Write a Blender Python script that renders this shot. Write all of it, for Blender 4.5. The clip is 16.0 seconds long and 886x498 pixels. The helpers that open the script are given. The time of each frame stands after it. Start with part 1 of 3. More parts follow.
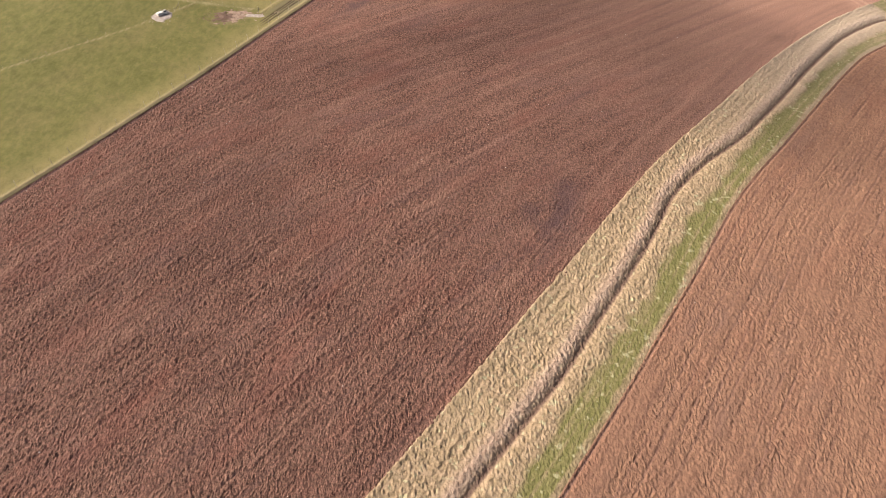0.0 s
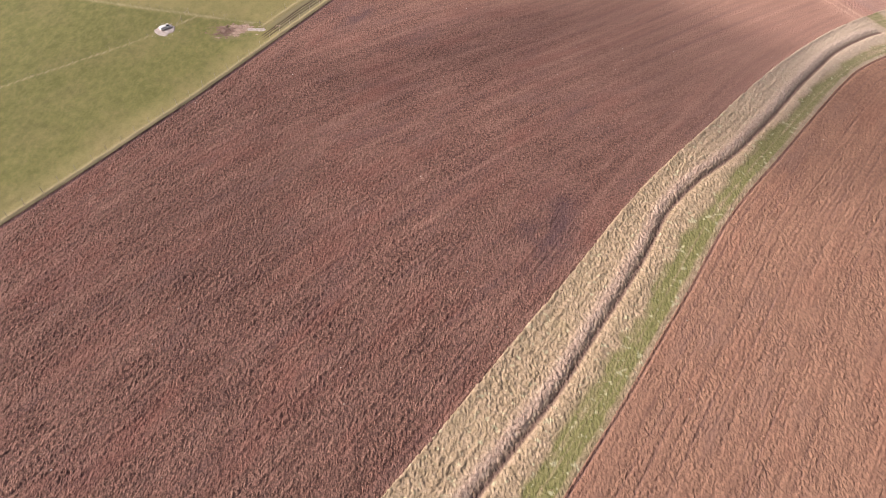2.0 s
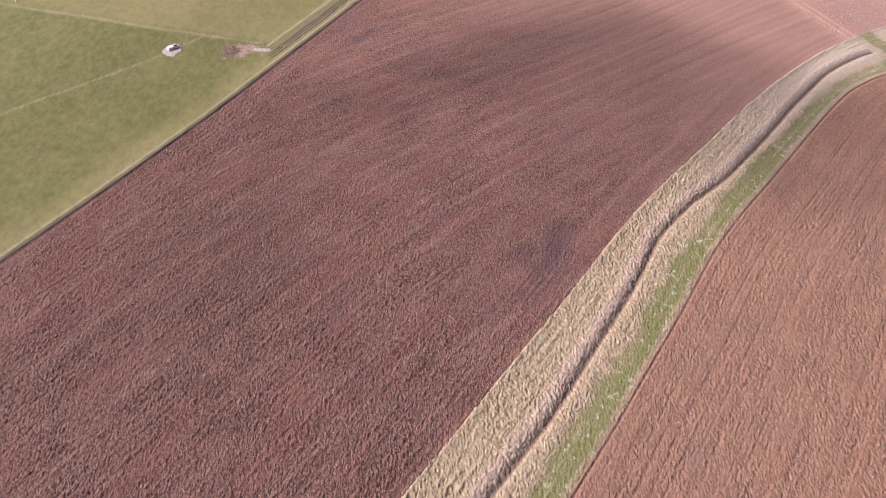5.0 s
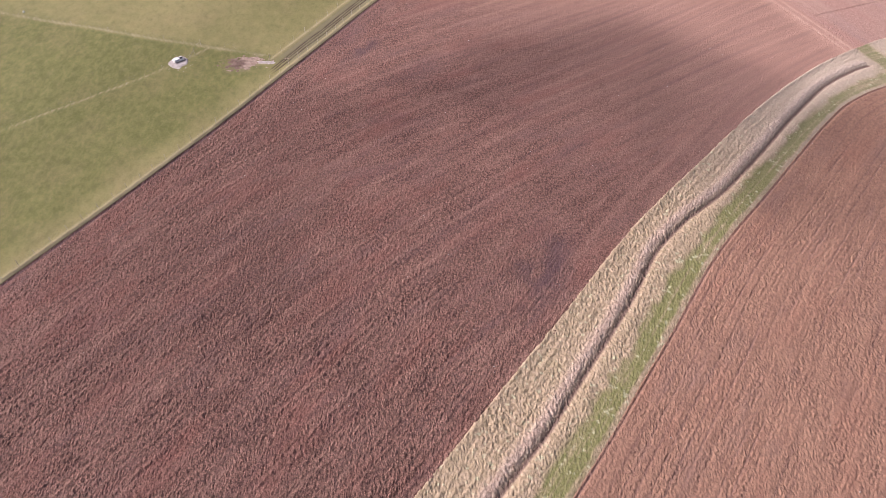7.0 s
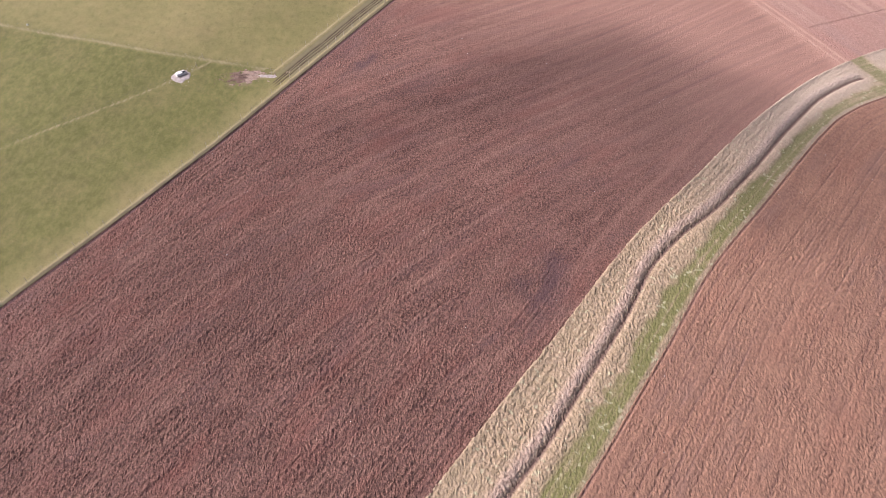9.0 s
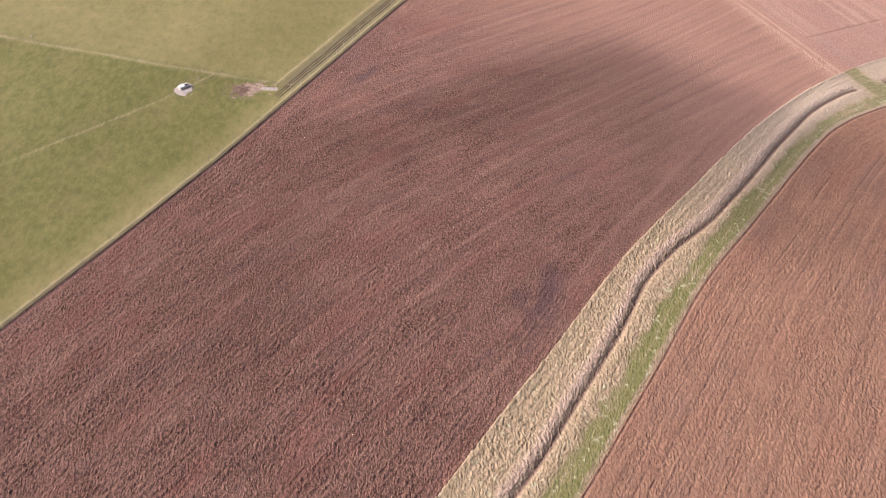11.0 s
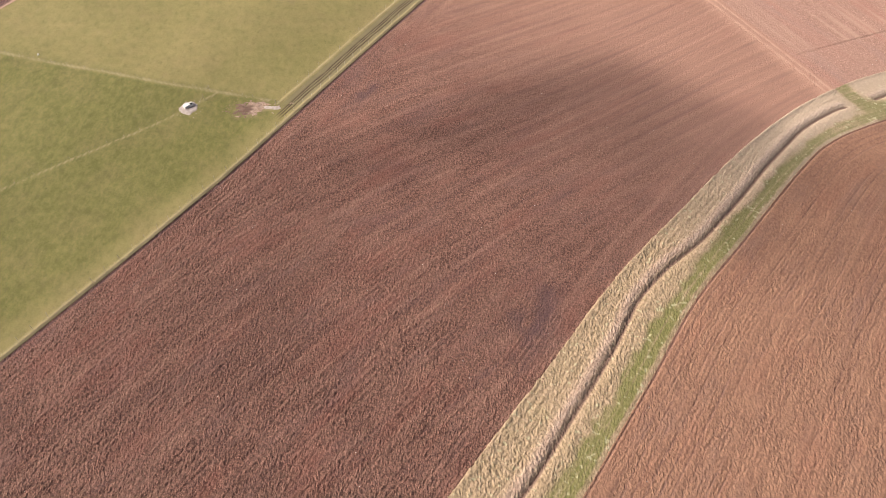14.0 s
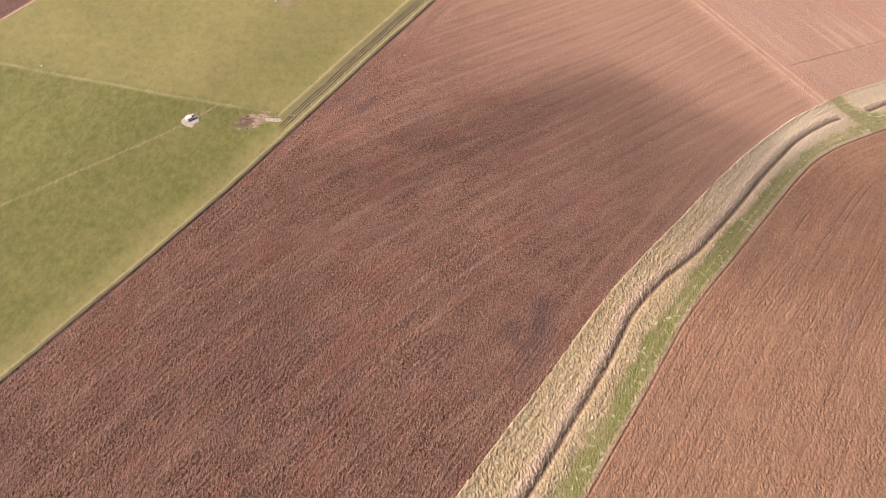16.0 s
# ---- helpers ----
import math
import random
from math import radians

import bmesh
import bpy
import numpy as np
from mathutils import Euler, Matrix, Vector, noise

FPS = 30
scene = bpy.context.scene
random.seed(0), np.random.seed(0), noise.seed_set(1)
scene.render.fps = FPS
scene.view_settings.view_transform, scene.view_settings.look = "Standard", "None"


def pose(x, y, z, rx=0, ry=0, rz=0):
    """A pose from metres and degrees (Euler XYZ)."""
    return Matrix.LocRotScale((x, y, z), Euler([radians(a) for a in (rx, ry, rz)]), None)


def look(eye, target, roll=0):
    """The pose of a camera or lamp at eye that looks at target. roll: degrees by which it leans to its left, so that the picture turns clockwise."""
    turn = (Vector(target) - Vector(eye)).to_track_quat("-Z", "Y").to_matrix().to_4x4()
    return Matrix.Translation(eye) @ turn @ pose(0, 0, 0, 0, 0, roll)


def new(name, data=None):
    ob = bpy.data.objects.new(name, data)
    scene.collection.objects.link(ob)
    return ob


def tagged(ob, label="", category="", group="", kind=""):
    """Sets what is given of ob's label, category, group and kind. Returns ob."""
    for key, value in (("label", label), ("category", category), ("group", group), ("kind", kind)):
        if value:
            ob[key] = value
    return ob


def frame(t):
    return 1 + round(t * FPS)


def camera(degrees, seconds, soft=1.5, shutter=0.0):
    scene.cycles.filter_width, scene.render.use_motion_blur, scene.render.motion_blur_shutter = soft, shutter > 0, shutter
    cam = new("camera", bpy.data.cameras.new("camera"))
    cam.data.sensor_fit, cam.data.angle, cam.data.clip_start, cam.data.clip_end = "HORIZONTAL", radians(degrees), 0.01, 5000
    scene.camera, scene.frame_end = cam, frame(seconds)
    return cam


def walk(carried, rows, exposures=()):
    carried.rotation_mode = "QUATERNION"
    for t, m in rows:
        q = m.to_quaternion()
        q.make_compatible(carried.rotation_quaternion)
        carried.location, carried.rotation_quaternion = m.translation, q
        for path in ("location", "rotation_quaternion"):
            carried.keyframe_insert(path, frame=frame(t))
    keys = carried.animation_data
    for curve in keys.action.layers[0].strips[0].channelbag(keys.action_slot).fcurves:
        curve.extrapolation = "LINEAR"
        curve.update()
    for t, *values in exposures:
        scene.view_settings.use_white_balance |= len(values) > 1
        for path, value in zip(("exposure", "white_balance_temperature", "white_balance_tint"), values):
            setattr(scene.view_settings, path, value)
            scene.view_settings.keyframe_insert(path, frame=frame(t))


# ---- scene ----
cam = camera(69.8, 16.0, soft=0.4)
METRES, EYE, TILT, LEAN, TURN = 35.0, 70.2, -41.0, 0.0, 0.0
ROWS = [
    (0.0, 0.0, 0.0, 0.0, 0.0, 0.0, -0.0),
    (0.5, 0.0016, -0.0144, 0.0239, 0.03, -0.15, -0.02),
    (1.0, 0.0028, -0.029, 0.0506, 0.01, -0.35, -0.01),
    (1.5, 0.0024, -0.0432, 0.0764, -0.02, -0.51, -0.0),
    (2.0, 0.0056, -0.0605, 0.1053, 0.01, -0.7, -0.0),
    (2.5, 0.0056, -0.0757, 0.1306, 0.01, -0.85, -0.02),
    (3.0, 0.0079, -0.0939, 0.1579, 0.06, -1.03, -0.02),
    (3.5, 0.0105, -0.1107, 0.1822, 0.1, -1.2, -0.04),
    (4.0, 0.0117, -0.129, 0.2095, 0.11, -1.39, -0.04),
    (6.5, 0.0108, -0.2124, 0.3477, 0.25, -2.36, -0.28),
    (7.0, 0.0121, -0.2272, 0.3754, 0.28, -2.54, -0.28),
    (7.5, 0.0136, -0.2408, 0.4012, 0.31, -2.68, -0.26),
    (8.0, 0.0138, -0.255, 0.4309, 0.3, -2.86, -0.25),
    (8.5, 0.0144, -0.2677, 0.4569, 0.29, -3.02, -0.23),
    (9.0, 0.0159, -0.2821, 0.4852, 0.29, -3.16, -0.22),
    (11.5, 0.0173, -0.3562, 0.6208, 0.25, -3.98, -0.16),
    (12.0, 0.0175, -0.372, 0.6482, 0.26, -4.13, -0.15),
    (12.5, 0.0188, -0.3873, 0.6752, 0.28, -4.29, -0.13),
    (13.0, 0.0202, -0.4041, 0.7025, 0.28, -4.46, -0.11),
    (13.5, 0.0213, -0.4174, 0.729, 0.29, -4.61, -0.1),
    (14.0, 0.0213, -0.4312, 0.7602, 0.23, -4.81, -0.08),
    (14.5, 0.0231, -0.4434, 0.7863, 0.21, -4.94, -0.04),
    (15.0, 0.0237, -0.4566, 0.8155, 0.19, -5.1, -0.05),
    (15.5, 0.0239, -0.4686, 0.8447, 0.18, -5.28, -0.07),
    (16.0, 0.0265, -0.4818, 0.8736, 0.21, -5.45, -0.08),
]
walk(cam, [(t, pose(0, 0, EYE, TILT, LEAN, TURN) @ pose(METRES * x, METRES * y, METRES * z, 90 + pitch, roll, yaw)) for t, x, y, z, yaw, pitch, roll in ROWS],
     [(0.0, 0.27, 6110, 9), (4.0, 0.29, 5290, 19), (8.5, 0.29, 5290, 19), (12.0, 0.30, 5700, 13), (16.0, 0.34, 6050, 9)])

# ---------------------------------------------------------------- light
SUN_AZ, SUN_EL = radians(273), radians(35)      # compass bearing from +y towards +x, and height
SUN_WAY = Vector((math.sin(SUN_AZ) * math.cos(SUN_EL), math.cos(SUN_AZ) * math.cos(SUN_EL), math.sin(SUN_EL)))
world = bpy.data.worlds.new("world")
scene.world = world
world.use_nodes = True
wn = world.node_tree.nodes
sky = wn.new("ShaderNodeTexSky")
sky.sky_type, sky.sun_disc = "NISHITA", False
sky.sun_elevation, sky.sun_rotation = SUN_EL, SUN_AZ
sky.air_density, sky.dust_density, sky.ozone_density = 0.4, 5.0, 0.0
world.node_tree.links.new(sky.outputs[0], wn["Background"].inputs[0])
wn["Background"].inputs[1].default_value = 0.13
sun = new("sun", bpy.data.lights.new("sun", "SUN"))
sun.data.energy, sun.data.angle, sun.data.color = 5.0, radians(1.1), (1.0, 0.91, 0.795)
sun.matrix_world = look((0, 0, 400), Vector((0, 0, 400)) - SUN_WAY)

# ---------------------------------------------------------------- materials


class Nodes:
    """A short way to wire one node material."""

    def __init__(self, name, roughness=0.95):
        self.mat = bpy.data.materials.new(name)
        self.mat.use_nodes = True
        self.t = self.mat.node_tree
        self.bsdf = self.t.nodes["Principled BSDF"]
        self.bsdf.inputs["Roughness"].default_value = roughness
        self.bsdf.inputs["Specular IOR Level"].default_value = 0.15
        geo = self.t.nodes.new("ShaderNodeNewGeometry")
        self.position = geo.outputs["Position"]
        self.island = geo.outputs["Random Per Island"]

    def put(self, socket, value):
        if hasattr(value, "is_linked"):
            self.t.links.new(value, socket)
        else:
            socket.default_value = value

    def noise(self, size, detail=4.0, rough=0.6, stretch=None, offset=0.0):
        """Noise whose lumps are about size metres; stretch: (turn in degrees, factors)."""
        n = self.t.nodes.new("ShaderNodeTexNoise")
        m = self.t.nodes.new("ShaderNodeMapping")
        m.inputs["Location"].default_value = (offset, offset * 1.7, 0)
        if stretch:
            m.inputs["Rotation"].default_value = (0, 0, radians(stretch[0]))
            m.inputs["Scale"].default_value = stretch[1]
        self.t.links.new(self.position, m.inputs["Vector"])
        self.t.links.new(m.outputs[0], n.inputs["Vector"])
        n.inputs["Scale"].default_value = 1.0 / size
        n.inputs["Detail"].default_value, n.inputs["Roughness"].default_value = detail, rough
        return n.outputs[0]

    def along(self, size, detail=2.0, rough=0.5, squash=0.5, offset=0.0):
        """Noise drawn out along the furrows, by the sheet's own run and furrow values."""
        n = self.t.nodes.new("ShaderNodeTexNoise")
        c = self.t.nodes.new("ShaderNodeCombineXYZ")
        self.put(c.inputs[0], self.math("MULTIPLY", self.attr("run"), squash))
        self.put(c.inputs[1], self.attr("furrow"))
        c.inputs[2].default_value = offset
        self.t.links.new(c.outputs[0], n.inputs["Vector"])
        n.inputs["Scale"].default_value = 1.0 / size
        n.inputs["Detail"].default_value, n.inputs["Roughness"].default_value = detail, rough
        return n.outputs[0]

    def attr(self, name):
        n = self.t.nodes.new("ShaderNodeAttribute")
        n.attribute_name = name
        return n.outputs["Fac"]

    def ramp(self, value, lo, hi, a=0.0, b=1.0):
        n = self.t.nodes.new("ShaderNodeMapRange")
        for key, v in (("Value", value), ("From Min", lo), ("From Max", hi), ("To Min", a), ("To Max", b)):
            self.put(n.inputs[key], v)
        return n.outputs[0]

    def math(self, op, a, b=0.0):
        n = self.t.nodes.new("ShaderNodeMath")
        n.operation = op
        self.put(n.inputs[0], a)
        self.put(n.inputs[1], b)
        return n.outputs[0]

    def mix(self, fac, a, b):
        n = self.t.nodes.new("ShaderNodeMix")
        n.data_type = "RGBA"
        self.put(n.inputs["Factor"], fac)
        self.put(n.inputs[6], a if hasattr(a, "is_linked") else (*a, 1))
        self.put(n.inputs[7], b if hasattr(b, "is_linked") else (*b, 1))
        return n.outputs[2]

    def done(self, color, bump=None, depth=0.02, strength=1.0):
        self.put(self.bsdf.inputs["Base Color"], color if hasattr(color, "is_linked") else (*color, 1))
        if bump is not None:
            n = self.t.nodes.new("ShaderNodeBump")
            n.inputs["Strength"].default_value, n.inputs["Distance"].default_value = strength, depth
            self.put(n.inputs["Height"], bump)
            self.t.links.new(n.outputs[0], self.bsdf.inputs["Normal"])
        return self.mat


def soil(name, dark, light, dry_lit, offset, grain, deep=1.2, speck=0.75, red=0.5):
    m = Nodes(name)
    clod = m.noise(grain * 1.5, 2.0, 0.55, (3, (1.0, 0.7, 1.0)), offset)
    mottle = m.along(2.4, 5.0, 0.65, 0.3, offset)
    hue = m.along(6.0, 4.0, 0.6, 0.35, offset + 11)
    broad = m.noise(30.0, 4.0, 0.5, None, offset)
    c = m.mix(m.ramp(clod, 0.43, 0.57), dark, light)
    crumb = m.noise(grain * 0.9, 2.0, 0.7, (3, (1.0, 0.7, 1.0)), offset + 41)
    c = m.mix(m.ramp(crumb, 0.55, 0.66, 0.0, speck), c, [v * 1.9 for v in light])
    c = m.mix(m.ramp(mottle, 0.38, 0.7, 0.0, 0.3), c, dry_lit)
    c = m.mix(m.ramp(hue, 0.5, 0.7, 0.0, red), c, (light[0] * 1.08, light[1] * 0.86, light[2] * 0.86))
    c = m.mix(m.ramp(broad, 0.4, 0.7, 0.0, 0.22), c, dark)
    grey = m.along(5.0, 4.0, 0.6, 0.4, offset + 23)
    c = m.mix(m.ramp(grey, 0.52, 0.72, 0.0, 0.4), c, (light[0] * 0.72, light[1] * 0.8, light[2] * 0.98))
    # dry soil, and the sunlit look painted on the plough's far end
    c = m.mix(m.attr("dry_lit"), c, dry_lit)
    # moist soil and darkened lines, with painted shade at the tilled edge
    c = m.mix(m.attr("damp_shade"), c, (0.095, 0.055, 0.055))
    stroke = (3, (1.0, 0.68, 1.0))
    fine = m.math("ADD", m.noise(grain, 1.0, 0.5, stroke, offset + 3), m.math("MULTIPLY", m.noise(grain * 0.5, 2.0, 0.6, stroke, offset + 5), 0.28))
    c = m.mix(m.attr("pale"), c, (0.56, 0.36, 0.245))
    return m.done(c, m.math("MULTIPLY", fine, m.attr("tilth")), grain * deep)


SOIL = soil("ploughed_red_soil", (0.090, 0.045, 0.031), (0.213, 0.108, 0.075), (0.41, 0.228, 0.155), 3.0, 0.21, 1.25)
SOIL_TILLED = soil("tilled_red_soil", (0.200, 0.104, 0.066), (0.275, 0.145, 0.088), (0.41, 0.225, 0.132), 31.0, 0.28, 0.72, 0.3, 0.25)
SOIL_UPPER = soil("fine_red_tilth", (0.27, 0.150, 0.107), (0.355, 0.200, 0.145), (0.47, 0.29, 0.20), 57.0, 0.30, 0.45)


def grass(name):
    m = Nodes(name)
    blade = m.noise(0.3, 3.0, 0.6)
    patch = m.noise(2.4, 5.0, 0.65)
    broad = m.noise(28.0, 4.0, 0.55, None, 9.0)
    small = m.noise(0.9, 4.0, 0.65, (20, (1.0, 0.6, 1.0)), 17.0)
    worn = m.noise(9.0, 5.0, 0.6, None, 33.0)
    green = m.mix(m.ramp(patch, 0.35, 0.65), (0.122, 0.117, 0.031), (0.166, 0.148, 0.044))
    straw = m.mix(m.ramp(patch, 0.32, 0.68), (0.245, 0.198, 0.078), (0.298, 0.233, 0.093))
    c = m.mix(m.math("ADD", m.attr("dry_lit"), m.ramp(broad, 0.4, 0.75, -0.1, 0.2)), green, straw)
    c = m.mix(m.ramp(worn, 0.48, 0.7, 0.0, 0.28), c, (0.235, 0.165, 0.078))
    c = m.mix(m.ramp(small, 0.45, 0.72, 0.0, 0.36), c, (0.275, 0.216, 0.086))
    c = m.mix(m.ramp(small, 0.28, 0.45, 0.35, 0.0), c, (0.105, 0.098, 0.036))
    c = m.mix(m.ramp(blade, 0.3, 0.45, 0.25, 0.0), c, (0.11, 0.095, 0.04))
    c = m.mix(m.attr("bare"), c, (0.205, 0.160, 0.088))
    c = m.mix(m.attr("pale"), c, (0.46, 0.355, 0.205))
    c = m.mix(m.attr("mud"), c, m.mix(m.ramp(patch, 0.3, 0.7), (0.19, 0.120, 0.080), (0.36, 0.25, 0.175)))
    # wheel ruts, and a dark line along the field edge
    c = m.mix(m.attr("rut_edge"), c, (0.085, 0.055, 0.036))
    return m.done(c, m.noise(0.5, 3.0, 0.6), 0.07)


def margin_grass(name):
    m = Nodes(name)
    blade = m.noise(0.16, 4.0, 0.7)
    tuft = m.noise(0.7, 4.0, 0.65)
    patch = m.noise(3.5, 4.0, 0.6)
    straw = m.mix(m.ramp(tuft, 0.35, 0.68), (0.28, 0.194, 0.108), (0.465, 0.325, 0.20))
    straw = m.mix(m.ramp(patch, 0.42, 0.7, 0.0, 0.4), straw, (0.36, 0.265, 0.145))
    green = m.mix(m.ramp(tuft, 0.35, 0.7), (0.148, 0.138, 0.043), (0.235, 0.200, 0.080))
    g = m.math("ADD", m.attr("green"), m.ramp(patch, 0.3, 0.7, -0.22, 0.18))
    c = m.mix(m.ramp(g, 0.12, 0.95), straw, green)
    fleck = m.noise(0.9, 2.0, 0.5, None, 71.0)
    c = m.mix(m.ramp(fleck, 0.62, 0.7, 0.0, 0.6), c, (0.50, 0.45, 0.26))
    c = m.mix(m.attr("bank"), c, m.mix(m.ramp(tuft, 0.35, 0.65), (0.34, 0.225, 0.160), (0.50, 0.355, 0.265)))
    # blends to an even pale beige towards the far end
    c = m.mix(m.attr("far_tint"), c, (0.44, 0.335, 0.245))
    c = m.mix(m.attr("mud"), c, (0.15, 0.088, 0.066))
    c = m.mix(m.ramp(blade, 0.3, 0.48, 0.3, 0.0), c, (0.28, 0.20, 0.10))
    return m.done(c, m.math("MULTIPLY", m.noise(0.34, 1.5, 0.5, (3, (1.0, 0.7, 1.0))), m.ramp(m.attr("far_tint"), 0.0, 0.5, 1.0, 0.6)), 0.2)


def mud(name):
    m = Nodes(name, 0.8)
    c = m.mix(m.ramp(m.noise(0.5, 4.0, 0.65), 0.3, 0.7), (0.27, 0.172, 0.118), (0.43, 0.30, 0.215))
    c = m.mix(m.attr("damp_shade"), c, (0.15, 0.088, 0.06))
    return m.done(c, m.noise(0.2, 4.0), 0.12)


MUD = mud("poached_mud")
PASTURE = grass("grazed_pasture")
MARGIN = margin_grass("rough_margin_grass")


def blades(name, a, b, c):
    m = Nodes(name, 0.8)
    col = m.mix(m.ramp(m.noise(1.6, 3.0), 0.35, 0.65), a, b)
    return m.done(m.mix(m.ramp(m.island, 0.0, 1.0, 0.0, 0.6), col, c))


STRAW = blades("dead_straw_grass", (0.39, 0.275, 0.155), (0.52, 0.375, 0.23), (0.34, 0.24, 0.12))
REED = blades("bleached_reed", (0.44, 0.300, 0.210), (0.58, 0.42, 0.30), (0.38, 0.24, 0.16))
TURF = blades("green_turf", (0.15, 0.15, 0.04), (0.25, 0.22, 0.07), (0.36, 0.28, 0.11))


def plain(name, a, b, size, roughness=0.85, metal=0.0, depth=0.01):
    m = Nodes(name, roughness)
    m.bsdf.inputs["Metallic"].default_value = metal
    n = m.noise(size, 5.0, 0.65)
    return m.done(m.mix(m.ramp(n, 0.3, 0.7), a, b), m.noise(size * 0.3, 3.0), depth)


POST_WOOD = plain("weathered_post_wood", (0.26, 0.205, 0.15), (0.42, 0.35, 0.27), 0.12)
WIRE = plain("galvanised_wire", (0.10, 0.09, 0.08), (0.18, 0.165, 0.15), 0.2, 0.6, 0.5)
CONCRETE = plain("pale_concrete", (0.60, 0.53, 0.45), (0.80, 0.73, 0.63), 0.5)
CHALK = plain("trodden_chalk", (0.33, 0.255, 0.21), (0.56, 0.465, 0.39), 0.7, depth=0.05)
PLASTIC = plain("white_plastic", (0.62, 0.57, 0.50), (0.74, 0.69, 0.61), 0.3, 0.5)
DARK_STEEL = plain("dark_steel", (0.05, 0.05, 0.052), (0.10, 0.095, 0.09), 0.2, 0.6, 0.3)
WATER = plain("trough_water", (0.012, 0.016, 0.014), (0.02, 0.024, 0.018), 0.6, 0.06, depth=0.002)
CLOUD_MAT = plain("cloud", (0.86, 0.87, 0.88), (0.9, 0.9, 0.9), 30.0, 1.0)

# ---------------------------------------------------------------- the lie of the land
# a runs along the fields, b across them to the right; both in metres


def ab_to_xy(a, b):
    return 0.6 * a + 0.8 * b, 0.8 * a - 0.6 * b


def terrain(x, y):
    p, q = 2.6 * np.tanh(np.asarray(x) / 260), 2.6 * np.tanh((np.asarray(y) - 90) / 260)
    return 16.45 - 1.614 * p + 19.383 * q - 1.505 * p * p - 0.027 * p * q + 0.453 * q * q


def hashed(i, j, seed):
    h = (i.astype(np.int64) * 374761393 + j.astype(np.int64) * 668265263 + seed * 974634777) & 0xFFFFFFFF
    h = ((h ^ (h >> 13)) * 1274126177) & 0xFFFFFFFF
    return ((h ^ (h >> 16)) & 0xFFFFFF) / float(0xFFFFFF)


def lumps(x, y, size, seed=0):
    """Smooth value noise from -1 to 1, with lumps about size across."""
    x, y = np.asarray(x) / size, np.asarray(y) / size
    i, j = np.floor(x), np.floor(y)
    u, v = x - i, y - j
    u, v = u * u * (3 - 2 * u), v * v * (3 - 2 * v)
    top = hashed(i, j, seed) * (1 - u) + hashed(i + 1, j, seed) * u
    low = hashed(i, j + 1, seed) * (1 - u) + hashed(i + 1, j + 1, seed) * u
    return (top * (1 - v) + low * v) * 2 - 1


def course(knots, ease=3.0):
    """A smooth line b(a) through knots of (a, b)."""
    ka, kb = np.array(knots, float).T

    def at(a):
        a = np.asarray(a, float)
        return sum(np.interp(a + d * ease, ka, kb) * w for d, w in ((-1, 0.2), (-0.5, 0.2), (0, 0.2), (0.5, 0.2), (1, 0.2)))
    return at


fence_line = course([(-900, -92), (0, -97.6), (40, -96.8), (60, -96.9), (80, -97.9), (114, -99.6), (131, -100.3), (900, -140)])
left_edge = course([(-900, -50), (20, -27), (38, -26.1), (55, -25.5), (70, -24.9), (80, -24.7), (90, -23.9), (97, -23.0), (106, -21.6),
                    (117, -20.2), (128, -18.5), (138, -16.3), (148, -13.5), (155, -10.8), (165, -6.2), (175, -0.1), (210, 20), (900, 420)])
ditch_line = course([(-900, -45), (28, -18.3), (36, -17.8), (47, -17.1), (57, -17.4), (66, -17.5), (73, -17.8), (78, -18.3), (83, -18.9), (89, -18.3),
                     (94, -17.4), (98, -16.2), (103, -15.0), (116, -13.3), (128, -12.2), (141, -10.3), (146, -8.9), (153, -6.1), (161.5, -0.4), (167, 2.4), (210, 27), (900, 428)], 1.5)
green_line = course([(-900, -41), (28, -14.5), (47, -14.1), (65, -13.9), (73, -14.3), (82, -14.6), (89, -14.0), (98, -13.5), (107, -12.7), (115, -11.6),
                     (126, -10.1), (137, -7.9), (147, -5.2), (153, -2.6), (161, 2.6), (167, 5.6), (210, 30), (900, 432)])
right_edge = course([(-900, -37), (34, -10.2), (50, -10.0), (63, -10.2), (73, -10.3), (85, -10.8), (92, -10.6), (98, -10.0), (106, -9.0), (118, -7.8),
                     (130, -6.5), (139, -5.1), (146, -2.6), (152, 0.6), (159, 4.6), (167, 9.5), (210, 35), (900, 440)], 2.0)


def headland(a, b):
    """Signed distance past the headland track that ends the ploughed field."""
    return (a - 157.1) * 0.928 + (b + 11.3) * 0.372


def spaced(*stretches):
    """Row places from stretches of (start, end, step)."""
    out = [np.arange(s, e, d) for s, e, d in stretches]
    return np.concatenate(out + [np.array([stretches[-1][1]])])


